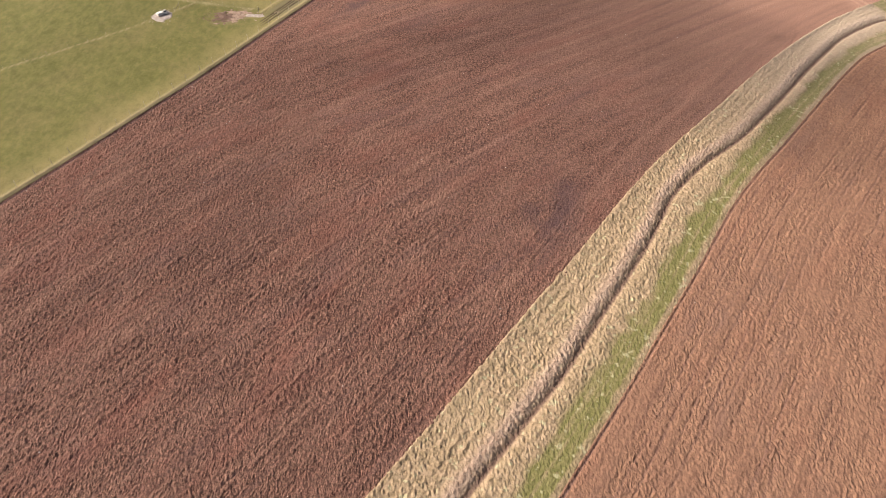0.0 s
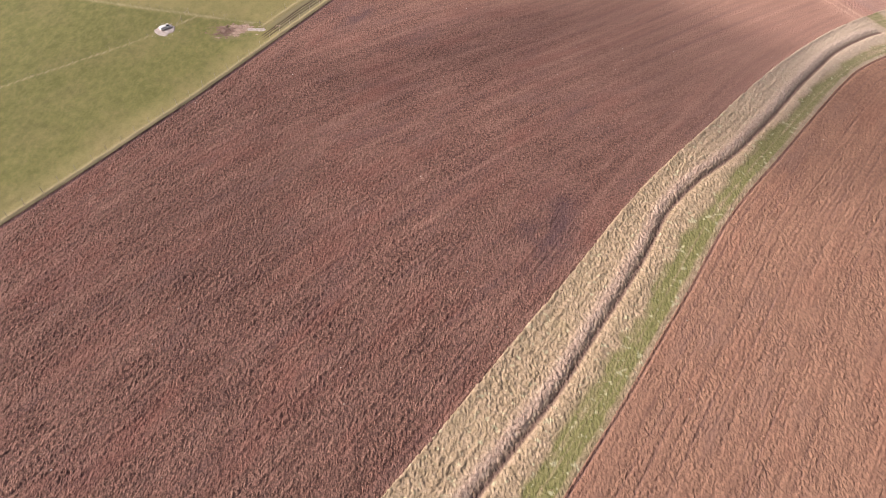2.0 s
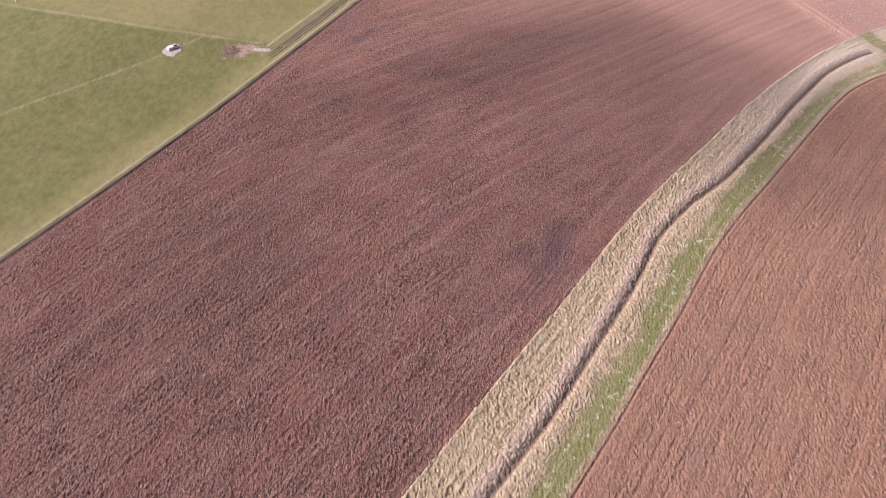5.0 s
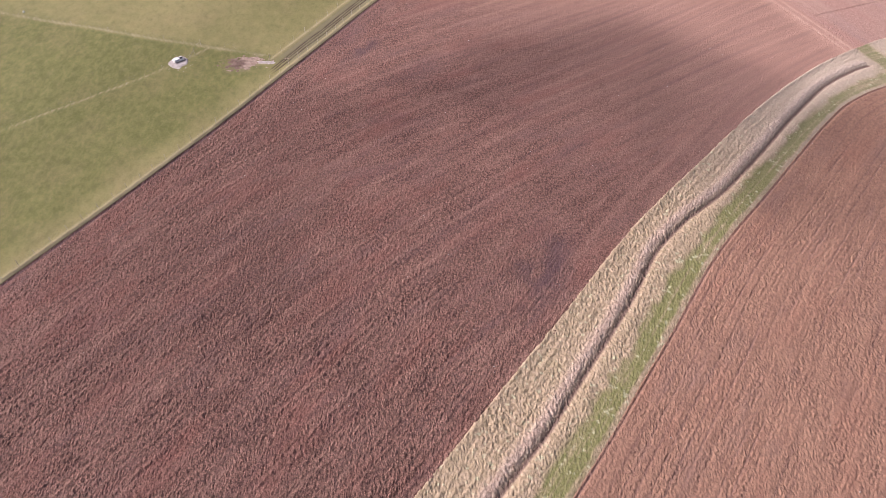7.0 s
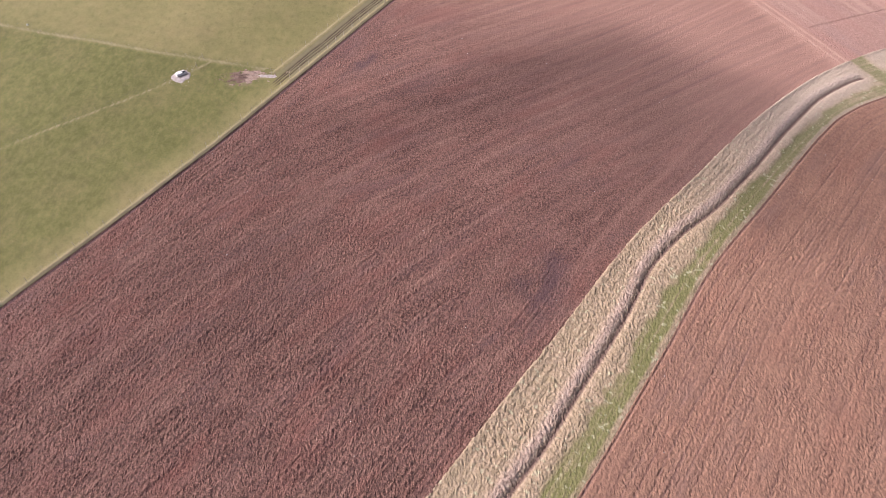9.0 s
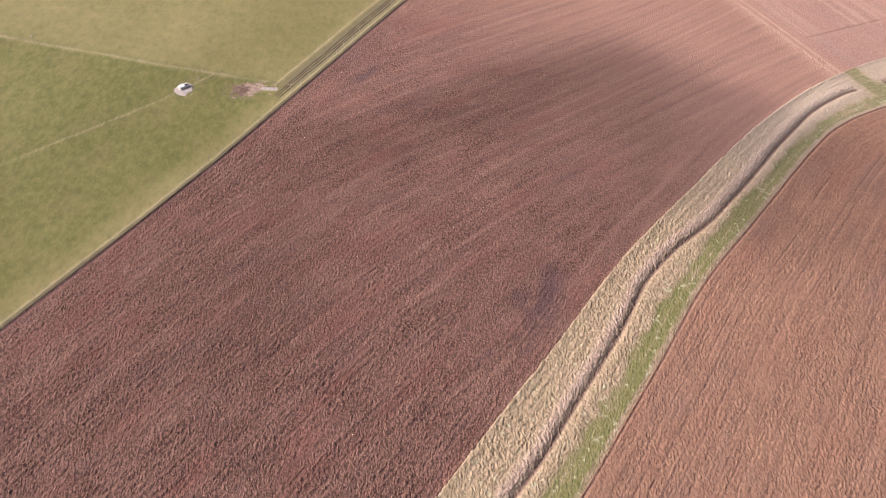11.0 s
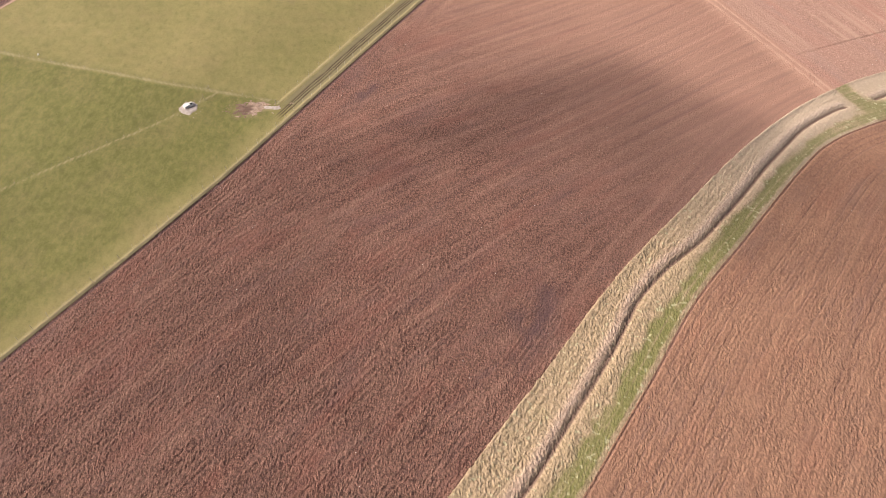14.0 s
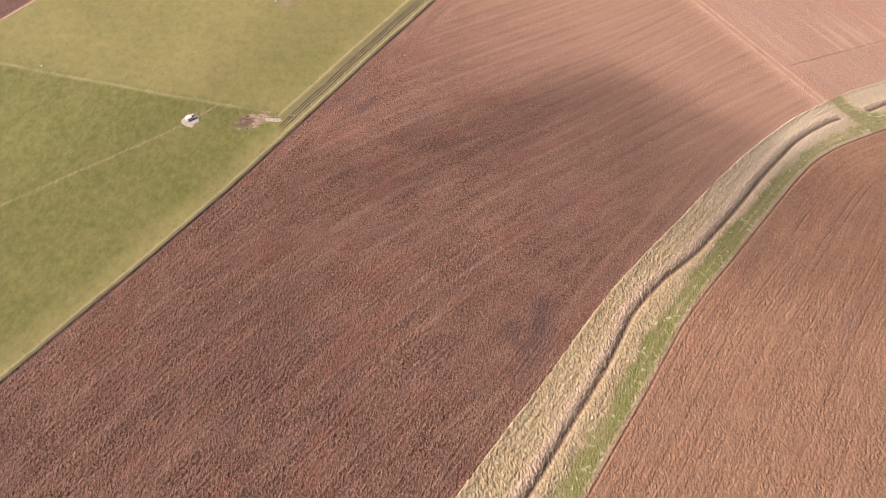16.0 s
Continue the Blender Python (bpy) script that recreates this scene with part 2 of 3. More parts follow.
def sheet(name, A, B, lift, material, layers=(), keep=None, label="", kind="structure", category=""):
    """A ground sheet on a grid of (a, b), raised by lift over the terrain; layers are named values for the material."""
    x, y = ab_to_xy(A, B)
    co = np.stack([x, y, terrain(x, y) + lift], -1).astype(np.float32)
    n, m = A.shape
    idx = np.arange(n * m).reshape(n, m)
    quads = np.stack([idx[:-1, :-1], idx[:-1, 1:], idx[1:, 1:], idx[1:, :-1]], -1)[:, :, ::-1]
    quads = quads.reshape(-1, 4) if keep is None else quads[keep]
    used = np.unique(quads)
    back = np.zeros(n * m, np.int64)
    back[used] = np.arange(len(used))
    quads = back[quads]
    me = bpy.data.meshes.new(name)
    me.vertices.add(len(used))
    me.vertices.foreach_set("co", co.reshape(-1, 3)[used].ravel())
    me.loops.add(quads.size)
    me.loops.foreach_set("vertex_index", quads.ravel().astype(np.int32))
    me.polygons.add(len(quads))
    me.polygons.foreach_set("loop_start", np.arange(0, quads.size, 4, dtype=np.int32))
    me.polygons.foreach_set("use_smooth", np.ones(len(quads), bool))
    for key, v in dict(layers).items():
        at = me.attributes.new(key, "FLOAT", "POINT")
        at.data.foreach_set("value", np.broadcast_to(v, A.shape).reshape(-1)[used].astype(np.float32))
    me.update(calc_edges=True)
    me.validate()
    me.materials.append(material)
    return tagged(new(name, me), label, category, "", kind)


def soft(v, lo, hi):
    t = np.clip((v - lo) / (hi - lo), 0, 1)
    return t * t * (3 - 2 * t)


def cells(x, y, size, seed):
    """Nearest-seed distance in cell widths, and that seed's own random number."""
    x, y = x / size, y / size
    i, j = np.floor(x), np.floor(y)
    best, own = np.full(x.shape, 9.0), np.zeros(x.shape)
    for di in (-1, 0, 1):
        for dj in (-1, 0, 1):
            p, q = i + di, j + dj
            d = (p + 0.15 + 0.7 * hashed(p, q, seed) - x) ** 2 + (q + 0.15 + 0.7 * hashed(p, q, seed + 1) - y) ** 2
            near = d < best
            best = np.where(near, d, best)
            own = np.where(near, hashed(p, q, seed + 2), own)
    return np.sqrt(best), own


def clods(A, B, size=1.0, seed=0, big=0.045):
    """Broken clods turned up by the plough, narrow and mostly drawn out one way."""
    rough = 0.85 + 0.3 * lumps(A, B, 6.0, seed + 5)
    x, y = 0.6 * A + 0.8 * B, 0.8 * A - 0.6 * B
    x = x + 0.10 * lumps(x, y, 0.5, seed + 7) + 0.12 * lumps(x, y, 1.3, seed + 12)
    y = 0.66 * y + 0.10 * lumps(x, y, 0.5, seed + 8)
    d1, r1 = cells(x, y, 0.28 * size, seed)
    d2, r2 = cells(x + 9.3, y - 4.1, 0.48 * size, seed + 3)
    h = 0.11 * r1 * np.clip(1 - (d1 / 0.75) ** 2, 0, 1) + 0.16 * np.clip(r2 - 0.35, 0, 1) * np.clip(1 - (d2 / 0.65) ** 2, 0, 1)
    return rough * (0.35 * h + 2.1 * big * lumps(x, y, 0.17 * size, seed + 9) + 0.5 * big * lumps(x + 0.3 * y, y, 0.30 * size, seed + 10)) + 0.02 * lumps(A, B, 2.4, seed + 4)


# ---------------------------------------------------------------- ground
RING = spaced((-2400, -300, 150), (-300, 420, 12), (420, 2400, 150))
RB = spaced((-2400, -420, 150), (-420, 220, 12), (220, 2400, 150))
A, B = np.meshgrid(RING, RB, indexing="ij")
inside = soft(A, -165, -140) * soft(-A, -390, -370) * soft(B, -300, -280) * soft(-B, -120, -95)
sheet("ground", A, B, -1.2 * inside, PASTURE, (("dry_lit", 0.35 + 0.3 * lumps(A, B, 90, 4)), ("pale", 0 * A), ("mud", 0 * A), ("bare", 0 * A), ("rut_edge", 0 * A)),
      label="rolling grass farmland reaching to the horizon")


# ploughed field
ROWS_A = spaced((-162, -10, 4), (-10, 60, 0.12), (60, 110, 0.16), (110, 175, 0.23), (175, 215, 0.5), (215, 388, 5))
T = np.linspace(0, 1, 600)
A = ROWS_A[:, None] + 0 * T
lo, hi = fence_line(ROWS_A)[:, None], left_edge(ROWS_A)[:, None] + 2.2
B = lo + (hi - lo) * T
past = headland(A, B)
edge_l, edge_r = B - lo, hi - 2.2 - B
bend = np.interp(ROWS_A, [0, 30, 50, 65, 80, 95, 110, 130, 160, 200], [0, 2.2, 5.2, 8.8, 13.6, 19.6, 26.4, 35.8, 49.9, 68.7])[:, None]
turned = bend * (1 - 0.15 * soft(B, -62, -30))
phase = np.where(past < 0, np.where(edge_l < 6.5 + 0.7 * lumps(A, B, 2, 7), B, np.where(edge_r < 6.5 + 0.7 * lumps(A, B, 2, 21), -edge_r, B - turned)), past)
wander = phase + 0.3 * lumps(A * 0.12, phase, 3.0, 22)
ridge = 0.5 + 0.5 * np.cos(wander * 2 * math.pi / 1.08 + 0.5 * lumps(A, B, 5, 8) + 0.5 * lumps(A, B, 1.4, 19))
passes = (0.6 * np.cos(wander * 2 * math.pi / 4.1 + 1.1 * lumps(A * 0.4, phase, 9, 9)) + 0.55 * np.cos(wander * 2 * math.pi / 2.05 + 1.3 * lumps(A * 0.3, phase, 6, 23))) * np.where(past > 3, 0.25, 1.0)
quiet = 0.7 + 0.5 * soft(A, 70, 115)
track = np.exp(-((past - 0.2) / 0.35) ** 2) + np.exp(-((past - 2.1) / 0.35) ** 2)
marks = np.exp(-(((A - 160.5) / 4.0) ** 2 + ((B + 14.5) / 4.0) ** 2))
smooth = 1 - 0.72 * soft(past, 0.5, 2.5) + 2.6 * marks
lane = (A - 164.3) * 0.53 - (B + 20.0) * 0.848
divide = 0.6 * np.exp(-(lane / 0.17) ** 2) * soft(past, 3, 6)
tilth = (1 - 0.5 * soft(A, 40, 115)) * np.clip(1.0 + 0.42 * passes * quiet + 0.25 * lumps(A * 0.25, phase, 2.6, 17), 0.4, 1.25)
pale = np.clip(0.42 * (np.exp(-((past - 0.2) / 0.45) ** 2) + 0.8 * np.exp(-((past - 2.1) / 0.45) ** 2) + 0.35 * np.exp(-((past - 1.0) / 1.3) ** 2)) * (0.6 + 0.7 * lumps(A * 0.08, past, 0.55, 12) + 0.6 * lumps(A, B, 1.1, 20)), 0, 1)
crests = ridge * (1 - 0.85 * soft(A, 45, 105))
lift = clods(A, B) * smooth * tilth * (0.68 + 0.62 * crests) + 0.058 * crests * (0.7 + 0.7 * lumps(A * 0.12, phase, 1.3, 18)) * (past < 3) + 0.035 * passes * quiet - 0.06 * track * (past < 6) - 0.28 * divide \
    - 0.14 * np.exp(-((edge_l - 0.3) / 0.22) ** 2) - 0.45 * soft(-edge_r, 1.0, 1.8) + 0.06 * lumps(A, B, 14, 6)
spot = np.exp(-(((A - 68.6) / 7) ** 2 + ((B + 32) / 3.2) ** 2)) + 0.8 * np.exp(-(((A - 91) / 5) ** 2 + ((B + 90) / 1.6) ** 2))
# dark line at the fence edge, moist spots, darker low passes
damp_shade = 0.75 * np.exp(-((edge_l - 0.3) / 0.24) ** 2) + np.clip(spot * (0.55 + 0.6 * lumps(A, B, 1.6, 11)), 0, 0.6) + 0.2 * quiet * soft(-passes, 0.0, 0.9) * (0.6 + 0.5 * lumps(A * 0.15, phase, 1.1, 13))
# pale track and passes; the last term paints the far end's sunlight into the colour
dry_lit = np.clip(0.5 * np.exp(-((past - 1.0) / 2.6) ** 2) + 0.17 * soft(passes, 0.0, 0.9) * (0.6 + 0.6 * lumps(A * 0.12, phase, 2.2, 16)) + 0.62 * soft(A + 0.25 * (B + 60), 85, 160), 0, 1)
mid_past = past[:-1, :-1]
far_side = mid_past > 3.2
upper = far_side & (lane[:-1, :-1] > 0)
PLOUGH_GRID = (A, B, lift)
on_headland = (mid_past > -0.9) & ~far_side
soil_layers = (("damp_shade", damp_shade), ("dry_lit", dry_lit), ("run", A), ("furrow", phase), ("tilth", tilth), ("pale", pale))
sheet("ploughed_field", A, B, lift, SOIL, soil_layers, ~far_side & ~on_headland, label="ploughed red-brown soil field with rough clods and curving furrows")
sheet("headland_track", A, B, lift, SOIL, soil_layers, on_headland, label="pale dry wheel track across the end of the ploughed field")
streak = soft(lumps(A * 0.05 + past * 0, past, 0.9, 14) + 0.6 * lumps(A, B, 14, 15), 0.1, 0.9)
sheet("upper_field", A, B, lift, SOIL_UPPER, (("damp_shade", damp_shade * 0.3), ("dry_lit", np.clip(0.02 + 0.55 * streak * soft(-lane, -26, -4) + 0.15 * dry_lit, 0, 1)), ("run", A), ("furrow", phase), ("tilth", 0.8 + 0 * A), ("pale", pale)), upper, label="tilled red soil field beyond the headland track")
sheet("corner_field", A, B, lift, SOIL_UPPER, (("damp_shade", damp_shade * 0.4), ("dry_lit", dry_lit * 0.12), ("run", A), ("furrow", phase), ("tilth", 0.8 + 1.2 * marks), ("pale", 0.6 * pale)), far_side & ~upper,
      label="smooth tilled red soil corner beside the grass margin")

# tilled field on the other side of the grass margin
rows_r = spaced((-162, 22, 5), (22, 100, 0.15), (100, 180, 0.22), (180, 388, 5))
off = spaced((-0.7, 40, 0.14), (40, 112, 4))
A = rows_r[:, None] + 0 * off
edge = right_edge(rows_r)[:, None]
B = edge + off
phase = B - (edge * (1 - soft(off, 3, 30)) + -10.3 * soft(off, 3, 30))
wander = phase + 0.25 * lumps(A * 0.1, phase, 3.0, 36) + 0.07 * lumps(A, phase, 0.9, 38)
ridge = 0.5 + 0.5 * np.cos(wander * 2 * math.pi / 0.7 + 1.0 * lumps(A, B, 6, 28))
passes = 0.6 * np.cos(wander * 2 * math.pi / 4.2 + 0.9 * lumps(A, B, 10, 29)) + 0.5 * np.cos(wander * 2 * math.pi / 1.9 + 1.2 * lumps(A * 0.3, phase, 5, 37))
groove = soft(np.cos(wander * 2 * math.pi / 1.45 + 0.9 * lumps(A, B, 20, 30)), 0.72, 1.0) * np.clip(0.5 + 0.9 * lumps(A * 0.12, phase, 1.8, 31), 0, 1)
tilth = (1 - 0.45 * soft(A, 95, 145)) * np.clip(0.9 + 0.25 * passes + 0.3 * lumps(A * 0.5, phase, 2.2, 33) + 0.2 * lumps(A * 0.2, phase, 7, 32), 0.45, 1.5)
lift = 0.8 * clods(A, B, 1.1, 40, 0.045) * tilth * (0.8 + 0.4 * ridge) + 0.022 * ridge * np.clip(0.6 + 0.8 * lumps(A * 0.1, phase, 1.5, 35), 0.0, 1.4) - 0.05 * groove - 0.16 * np.exp(-((off - 0.16) / 0.15) ** 2) - 0.4 * soft(-off, 0.1, 0.6)
TILLED_GRID = (A, B, lift)
# colour darkens in the grooves; shade of the margin's drop is painted along the edge
sheet("tilled_field", A, B, lift, SOIL_TILLED, (("damp_shade", 0.3 * groove + 0.4 * np.exp(-((off - 0.15) / 0.15) ** 2)), ("dry_lit", 0.16 * soft(passes, 0, 1) * np.clip(0.5 + lumps(A * 0.15, phase, 2.5, 34), 0, 1)), ("run", A), ("furrow", phase), ("tilth", tilth), ("pale", 0 * A)), label="tilled orange-brown soil field with long straight furrows")

# grass margin with its ditch
rows_m = spaced((-162, 20, 4), (20, 110, 0.115), (110, 185, 0.17), (185, 388, 4))
le, di, gr, ri = (f(rows_m)[:, None] for f in (left_edge, ditch_line, green_line, right_edge))
cols = [np.linspace(0, 1, k, endpoint=False) for k in (74, 32, 28)]
A = rows_m[:, None] + 0 * np.zeros(135)
B = np.concatenate([le + (di - le) * cols[0], di + (gr - di) * cols[1], gr + (ri - gr) * cols[2], ri + 0 * rows_m[:, None]], 1)
wob = 0.22 * lumps(A, B * 0, 1.1, 50) + 0.3 * lumps(A, B * 0, 3.4, 51)
B = B + wob * (1 - soft(B - le, 0.5, 3)) - 0.2 * wob * (1 - soft(ri - B, 0.3, 2))
crossing = np.exp(-((A - 158.9 + 0.42 * (np.minimum(B, 0) + 3)) / 1.8) ** 2)
gone = soft(np.abs(A - 158.6), 2.6, 3.6)
d = B - di
cut = np.where(d < 0, np.exp(-(d / 0.55) ** 2), np.exp(-(d / 0.44) ** 2)) * gone
across = B - le
tuft = 0.1 + 1.15 * clods(A, B, 1.08, 52, 0.045) + 0.03 * lumps(A, B, 1.5, 53)
rows_cut = (0.035 * np.cos(across * 2 * math.pi / 1.22 + 0.8 * lumps(A * 0.3, B, 4, 55)) + 0.03 * lumps(A * 0.15, across, 0.5, 64)) * (0.7 + 0.6 * lumps(A * 0.25, across, 2.0, 65))
is_green = soft(B - gr + 0.6 * lumps(A, B, 1.6, 56), -1.2, 0.8) * (1 - 0.8 * soft(B - ri + 0.3 * lumps(A, B, 2.2, 57), -1.4, -0.4))
is_green = np.maximum(is_green, np.clip(1.7 * crossing, 0, 0.92) * soft(B, -14, -9))
is_green = np.maximum(is_green, 0.85 * np.exp(-((A - 159.0 - 0.5 * B) / 4.5) ** 2) * soft(B, -4.5, -1.0) * soft(ri - B, 0.3, 1.2))
berm = np.exp(-((across - 0.55) / 0.4) ** 2) * (0.6 + 0.6 * lumps(A, B * 0, 0.9, 66))
verge = soft(B - ri, -1.5, -0.9)
lift = 0.03 + tuft * (1 - 0.92 * np.clip(1.2 * is_green, 0, 1)) * (1 - 0.7 * verge) * (1 - 0.5 * soft(A, 90, 140)) + rows_cut * (1 - soft(d, -2.8, -2.0)) * (1 - crossing) * (1 - 0.6 * soft(A, 95, 140)) + 0.2 * berm - 0.3 * cut \
    + 0.16 * np.exp(-((d + 1.5) / 0.8) ** 2) * gone + 0.08 * np.exp(-((d - 1.5) / 0.8) ** 2) * gone
lift = lift - 0.3 * (1 - soft(B - le, -0.1, 0.35)) - 0.12 * (1 - soft(ri - B, 0.1, 1.0)) - 0.25 * (1 - soft(ri - B, 0.0, 0.16))
bank = np.exp(-((d + 1.35) / 0.95) ** 2) * gone * 0.85
wheel = np.exp(-((B - (gr * 0.62 + ri * 0.38)) / 0.2) ** 2) + np.exp(-((B - (gr * 0.2 + ri * 0.8)) / 0.2) ** 2)
MARGIN_GRID, CREST = (A, B, lift, d, is_green, le, ri), tuft
margin_layers = (("green", 1.05 * is_green * (1.0 - 0.4 * wheel) * (0.95 + 0.3 * lumps(A, B, 9.0, 58) + 0.3 * lumps(A * 0.05, B - ri, 0.35, 67))), ("bank", bank), ("far_tint", 0.6 * soft(A, 85, 150) * (1 - 0.78 * np.clip(1.3 * is_green, 0, 1))),
                 ("mud", np.clip(1.5 * cut - 0.5, 0, 0.88)))
q = (slice(None, -1), slice(None, -1))
in_ditch = ((d > -1.6) & (d < 0.5) & (gone > 0.5))[q]
on_track = ((B > gr) | (gone <= 0.5))[q] & ~in_ditch
on_bank = ((d >= 0.5) & (B <= gr))[q] & ~in_ditch & ~on_track
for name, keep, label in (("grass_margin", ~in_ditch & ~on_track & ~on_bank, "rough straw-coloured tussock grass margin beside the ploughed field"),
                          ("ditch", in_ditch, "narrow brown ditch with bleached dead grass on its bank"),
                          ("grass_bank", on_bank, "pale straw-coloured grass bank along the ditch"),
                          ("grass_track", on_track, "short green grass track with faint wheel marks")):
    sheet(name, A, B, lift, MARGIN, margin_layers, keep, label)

# pasture
rows_p = spaced((-162, 0, 6), (0, 150, 0.5), (150, 388, 6))
T = np.concatenate([np.linspace(0, 0.895, 175, endpoint=False), np.linspace(0.895, 1, 75)])
hi = fence_line(rows_p)[:, None] + 0.1
A = rows_p[:, None] + 0 * T
B = -181.5 + (hi + 181.5) * T
edge = hi - B
line_a = course([(-300, -240), (27.6, -130.3), (38, -126.5), (49, -122.6), (60.5, -118.6), (72.6, -115.8), (73, -115.8)])
line_b = lambda b: np.interp(b, [-181, -167.7, -153.4, -140.3, -127.1, -116, -105], [45.5, 50.8, 56.4, 62.2, 67.6, 72.8, 77.8])
over = A - line_b(B)
upper = soft(over, -1.5, 2.0)
ruts = sum(np.exp(-((edge - r - 0.22 * lumps(A, A * 0, 7, 70) - 0.08 * lumps(A, A * 0, 4, 71 + i)) / 0.13) ** 2) for i, r in enumerate((2.15, 2.8, 3.4))) * soft(A, 74, 78)
mudpatch = np.exp(-(((A - 73.5) / 3.0) ** 2 + ((B + 106.5 - 0.35 * (A - 73.5)) / 2.6) ** 2))
mudpatch = np.clip(mudpatch * 2.2 + 0.8 * lumps(0.45 * A - 0.6 * B, A + 0.75 * B, 0.9, 74) * mudpatch ** 0.3 - 0.35, 0, 1)
far_mud = np.clip(2.2 * np.exp(-(((A - 106.8) / 2.2) ** 2 + ((B + 129.3) / 3.4) ** 2)) - 0.3 + 0.5 * lumps(A, B, 0.9, 72), 0, 1)
under_b = np.exp(-(over / 0.4) ** 2) * (B < -105)
under_a = np.exp(-((B - line_a(A)) / 0.22) ** 2) * (A < 72.6)
under_c = np.exp(-((edge - 5.3) / 0.35) ** 2) * (A > 77.5)
strip = np.exp(-((edge - 0.6) / 0.5) ** 2)
yellow = soft(-edge, -9.0, -0.5) * 0.8
spur = np.exp(-(((A - 76.2 - 0.75 * (B + 103.2)) / 0.6) ** 2 + ((B + 103.2) / 1.4) ** 2))
lane_green = soft(A, 76, 82) * soft(-edge, -5.0, -4.4) * (1 - soft(-edge, -1.4, -1.0))
pale = np.clip(0.5 * spur + 0.5 * strip + (0.42 * under_a + 0.46 * under_b + 0.45 * under_c) * (0.75 + 0.5 * lumps(A, B, 2.0, 75)), 0, 0.85)
dry_lit = np.clip(0.62 * upper * (1 - 0.7 * lane_green) + yellow * (1 - 0.8 * lane_green) - 0.1 * lane_green + 0.12 * lumps(A, B, 11, 76) - 0.18 * soft(B, -125, -105) * (1 - upper) * (1 - yellow), 0, 1)
lift = 0.10 + 0.05 * lumps(A, B, 1.4, 77) + 0.08 * lumps(A, B, 6, 78) - 0.11 * ruts - 0.08 * mudpatch + 0.08 * np.maximum(under_a, np.maximum(under_b, under_c)) + 0.12 * strip \
    - 0.2 * soft(-edge, -1.0, -0.2) - 0.35 * soft(-edge, -0.15, 0.1)
PASTURE_GRID = (A, B, lift, over, edge, mudpatch, under_a, under_b, under_c)
pasture_layers = (("dry_lit", dry_lit), ("pale", pale), ("mud", np.clip(0.4 * mudpatch + 0.5 * far_mud, 0, 1)), ("bare", 0.75 * lane_green),
                  ("rut_edge", np.clip(1.5 * ruts * (0.7 + 0.4 * lumps(A, B, 1.5, 79)) + 0.8 * soft(-edge, -0.36, -0.2), 0, 1)))
in_lane = ((edge < 5.0) & (A > 77.5))[q]
in_upper = ((over > 0) & (B < -103))[q] & ~in_lane
for name, keep, label in (("pasture", ~in_lane & ~in_upper, "grazed green pasture beside the ploughed field"),
                          ("upper_paddock", in_upper, "yellowish grazed paddock above the dividing fence"),
                          ("tractor_lane", in_lane, "grass tractor lane with dark parallel wheel ruts")):
    sheet(name, A, B, lift, PASTURE, pasture_layers, keep, label)

# ploughed land past the pasture
rows_f = spaced((-162, 30, 8), (30, 110, 0.6), (110, 388, 8))
cols_f = spaced((-312, -205, 6), (-205, -181, 0.5))
A, B = np.meshgrid(rows_f, cols_f, indexing="ij")
sheet("distant_field", A, B, 0.05 + clods(A, B, 1.6, 90) + 0.1 * np.exp(-((B + 181.3) / 0.6) ** 2), SOIL,
      (("damp_shade", 0.45 + 0 * A), ("dry_lit", 0 * A), ("run", A), ("furrow", B), ("tilth", 0.8 + 0 * A), ("pale", 0.8 * np.exp(-((B + 181.4) / 0.5) ** 2))), label="dark ploughed soil field beyond the pasture")

# poached mud in the gateway, a thin skin that dips under the turf at its ragged rim
rows_g, cols_g = np.arange(66.5, 82, 0.11), np.arange(-113.5, -100, 0.11)
A, B = np.meshgrid(rows_g, cols_g, indexing="ij")
x, y = ab_to_xy(A, B)
spot = np.exp(-(((x + 40.6) / 3.9) ** 2 + ((y - 122.9 - 0.12 * (x + 40)) / 1.95) ** 2) ** 0.9)
wear = spot * 1.6 + 1.2 * lumps(0.3 * x + 0.2 * y, y - 0.12 * x, 0.42, 83) * spot ** 0.25 + 0.8 * lumps(0.7 * x, y, 0.26, 84) * spot ** 0.3 - 0.62
tread = 0.09 * lumps(0.4 * x, y, 0.5, 85) + 0.07 * np.abs(lumps(x, y, 0.35, 86))
dark = soft(lumps(0.5 * x, y, 1.5, 87) + 0.35 * lumps(x, y, 0.5, 88) - (x + 40.5) * 0.16, 0.0, 0.7)
sheet("mud_patch", A, B, 0.02 + 0.10 * np.clip(wear, -0.6, 0.9) + tread * soft(wear, -0.2, 0.4), MUD, (("damp_shade", 0.85 * dark),), (wear > -0.45)[:-1, :-1],
      label="poached tan and brown mud in the pasture gateway")


# ---------------------------------------------------------------- things
def part(name, bm, material, parent=None, label=""):
    """One mesh object from a bmesh, under its thing."""
    me = bpy.data.meshes.new(name)
    bm.to_mesh(me)
    bm.free()
    me.materials.append(material)
    ob = new(name, me)
    ob.parent = parent
    return tagged(ob, label)


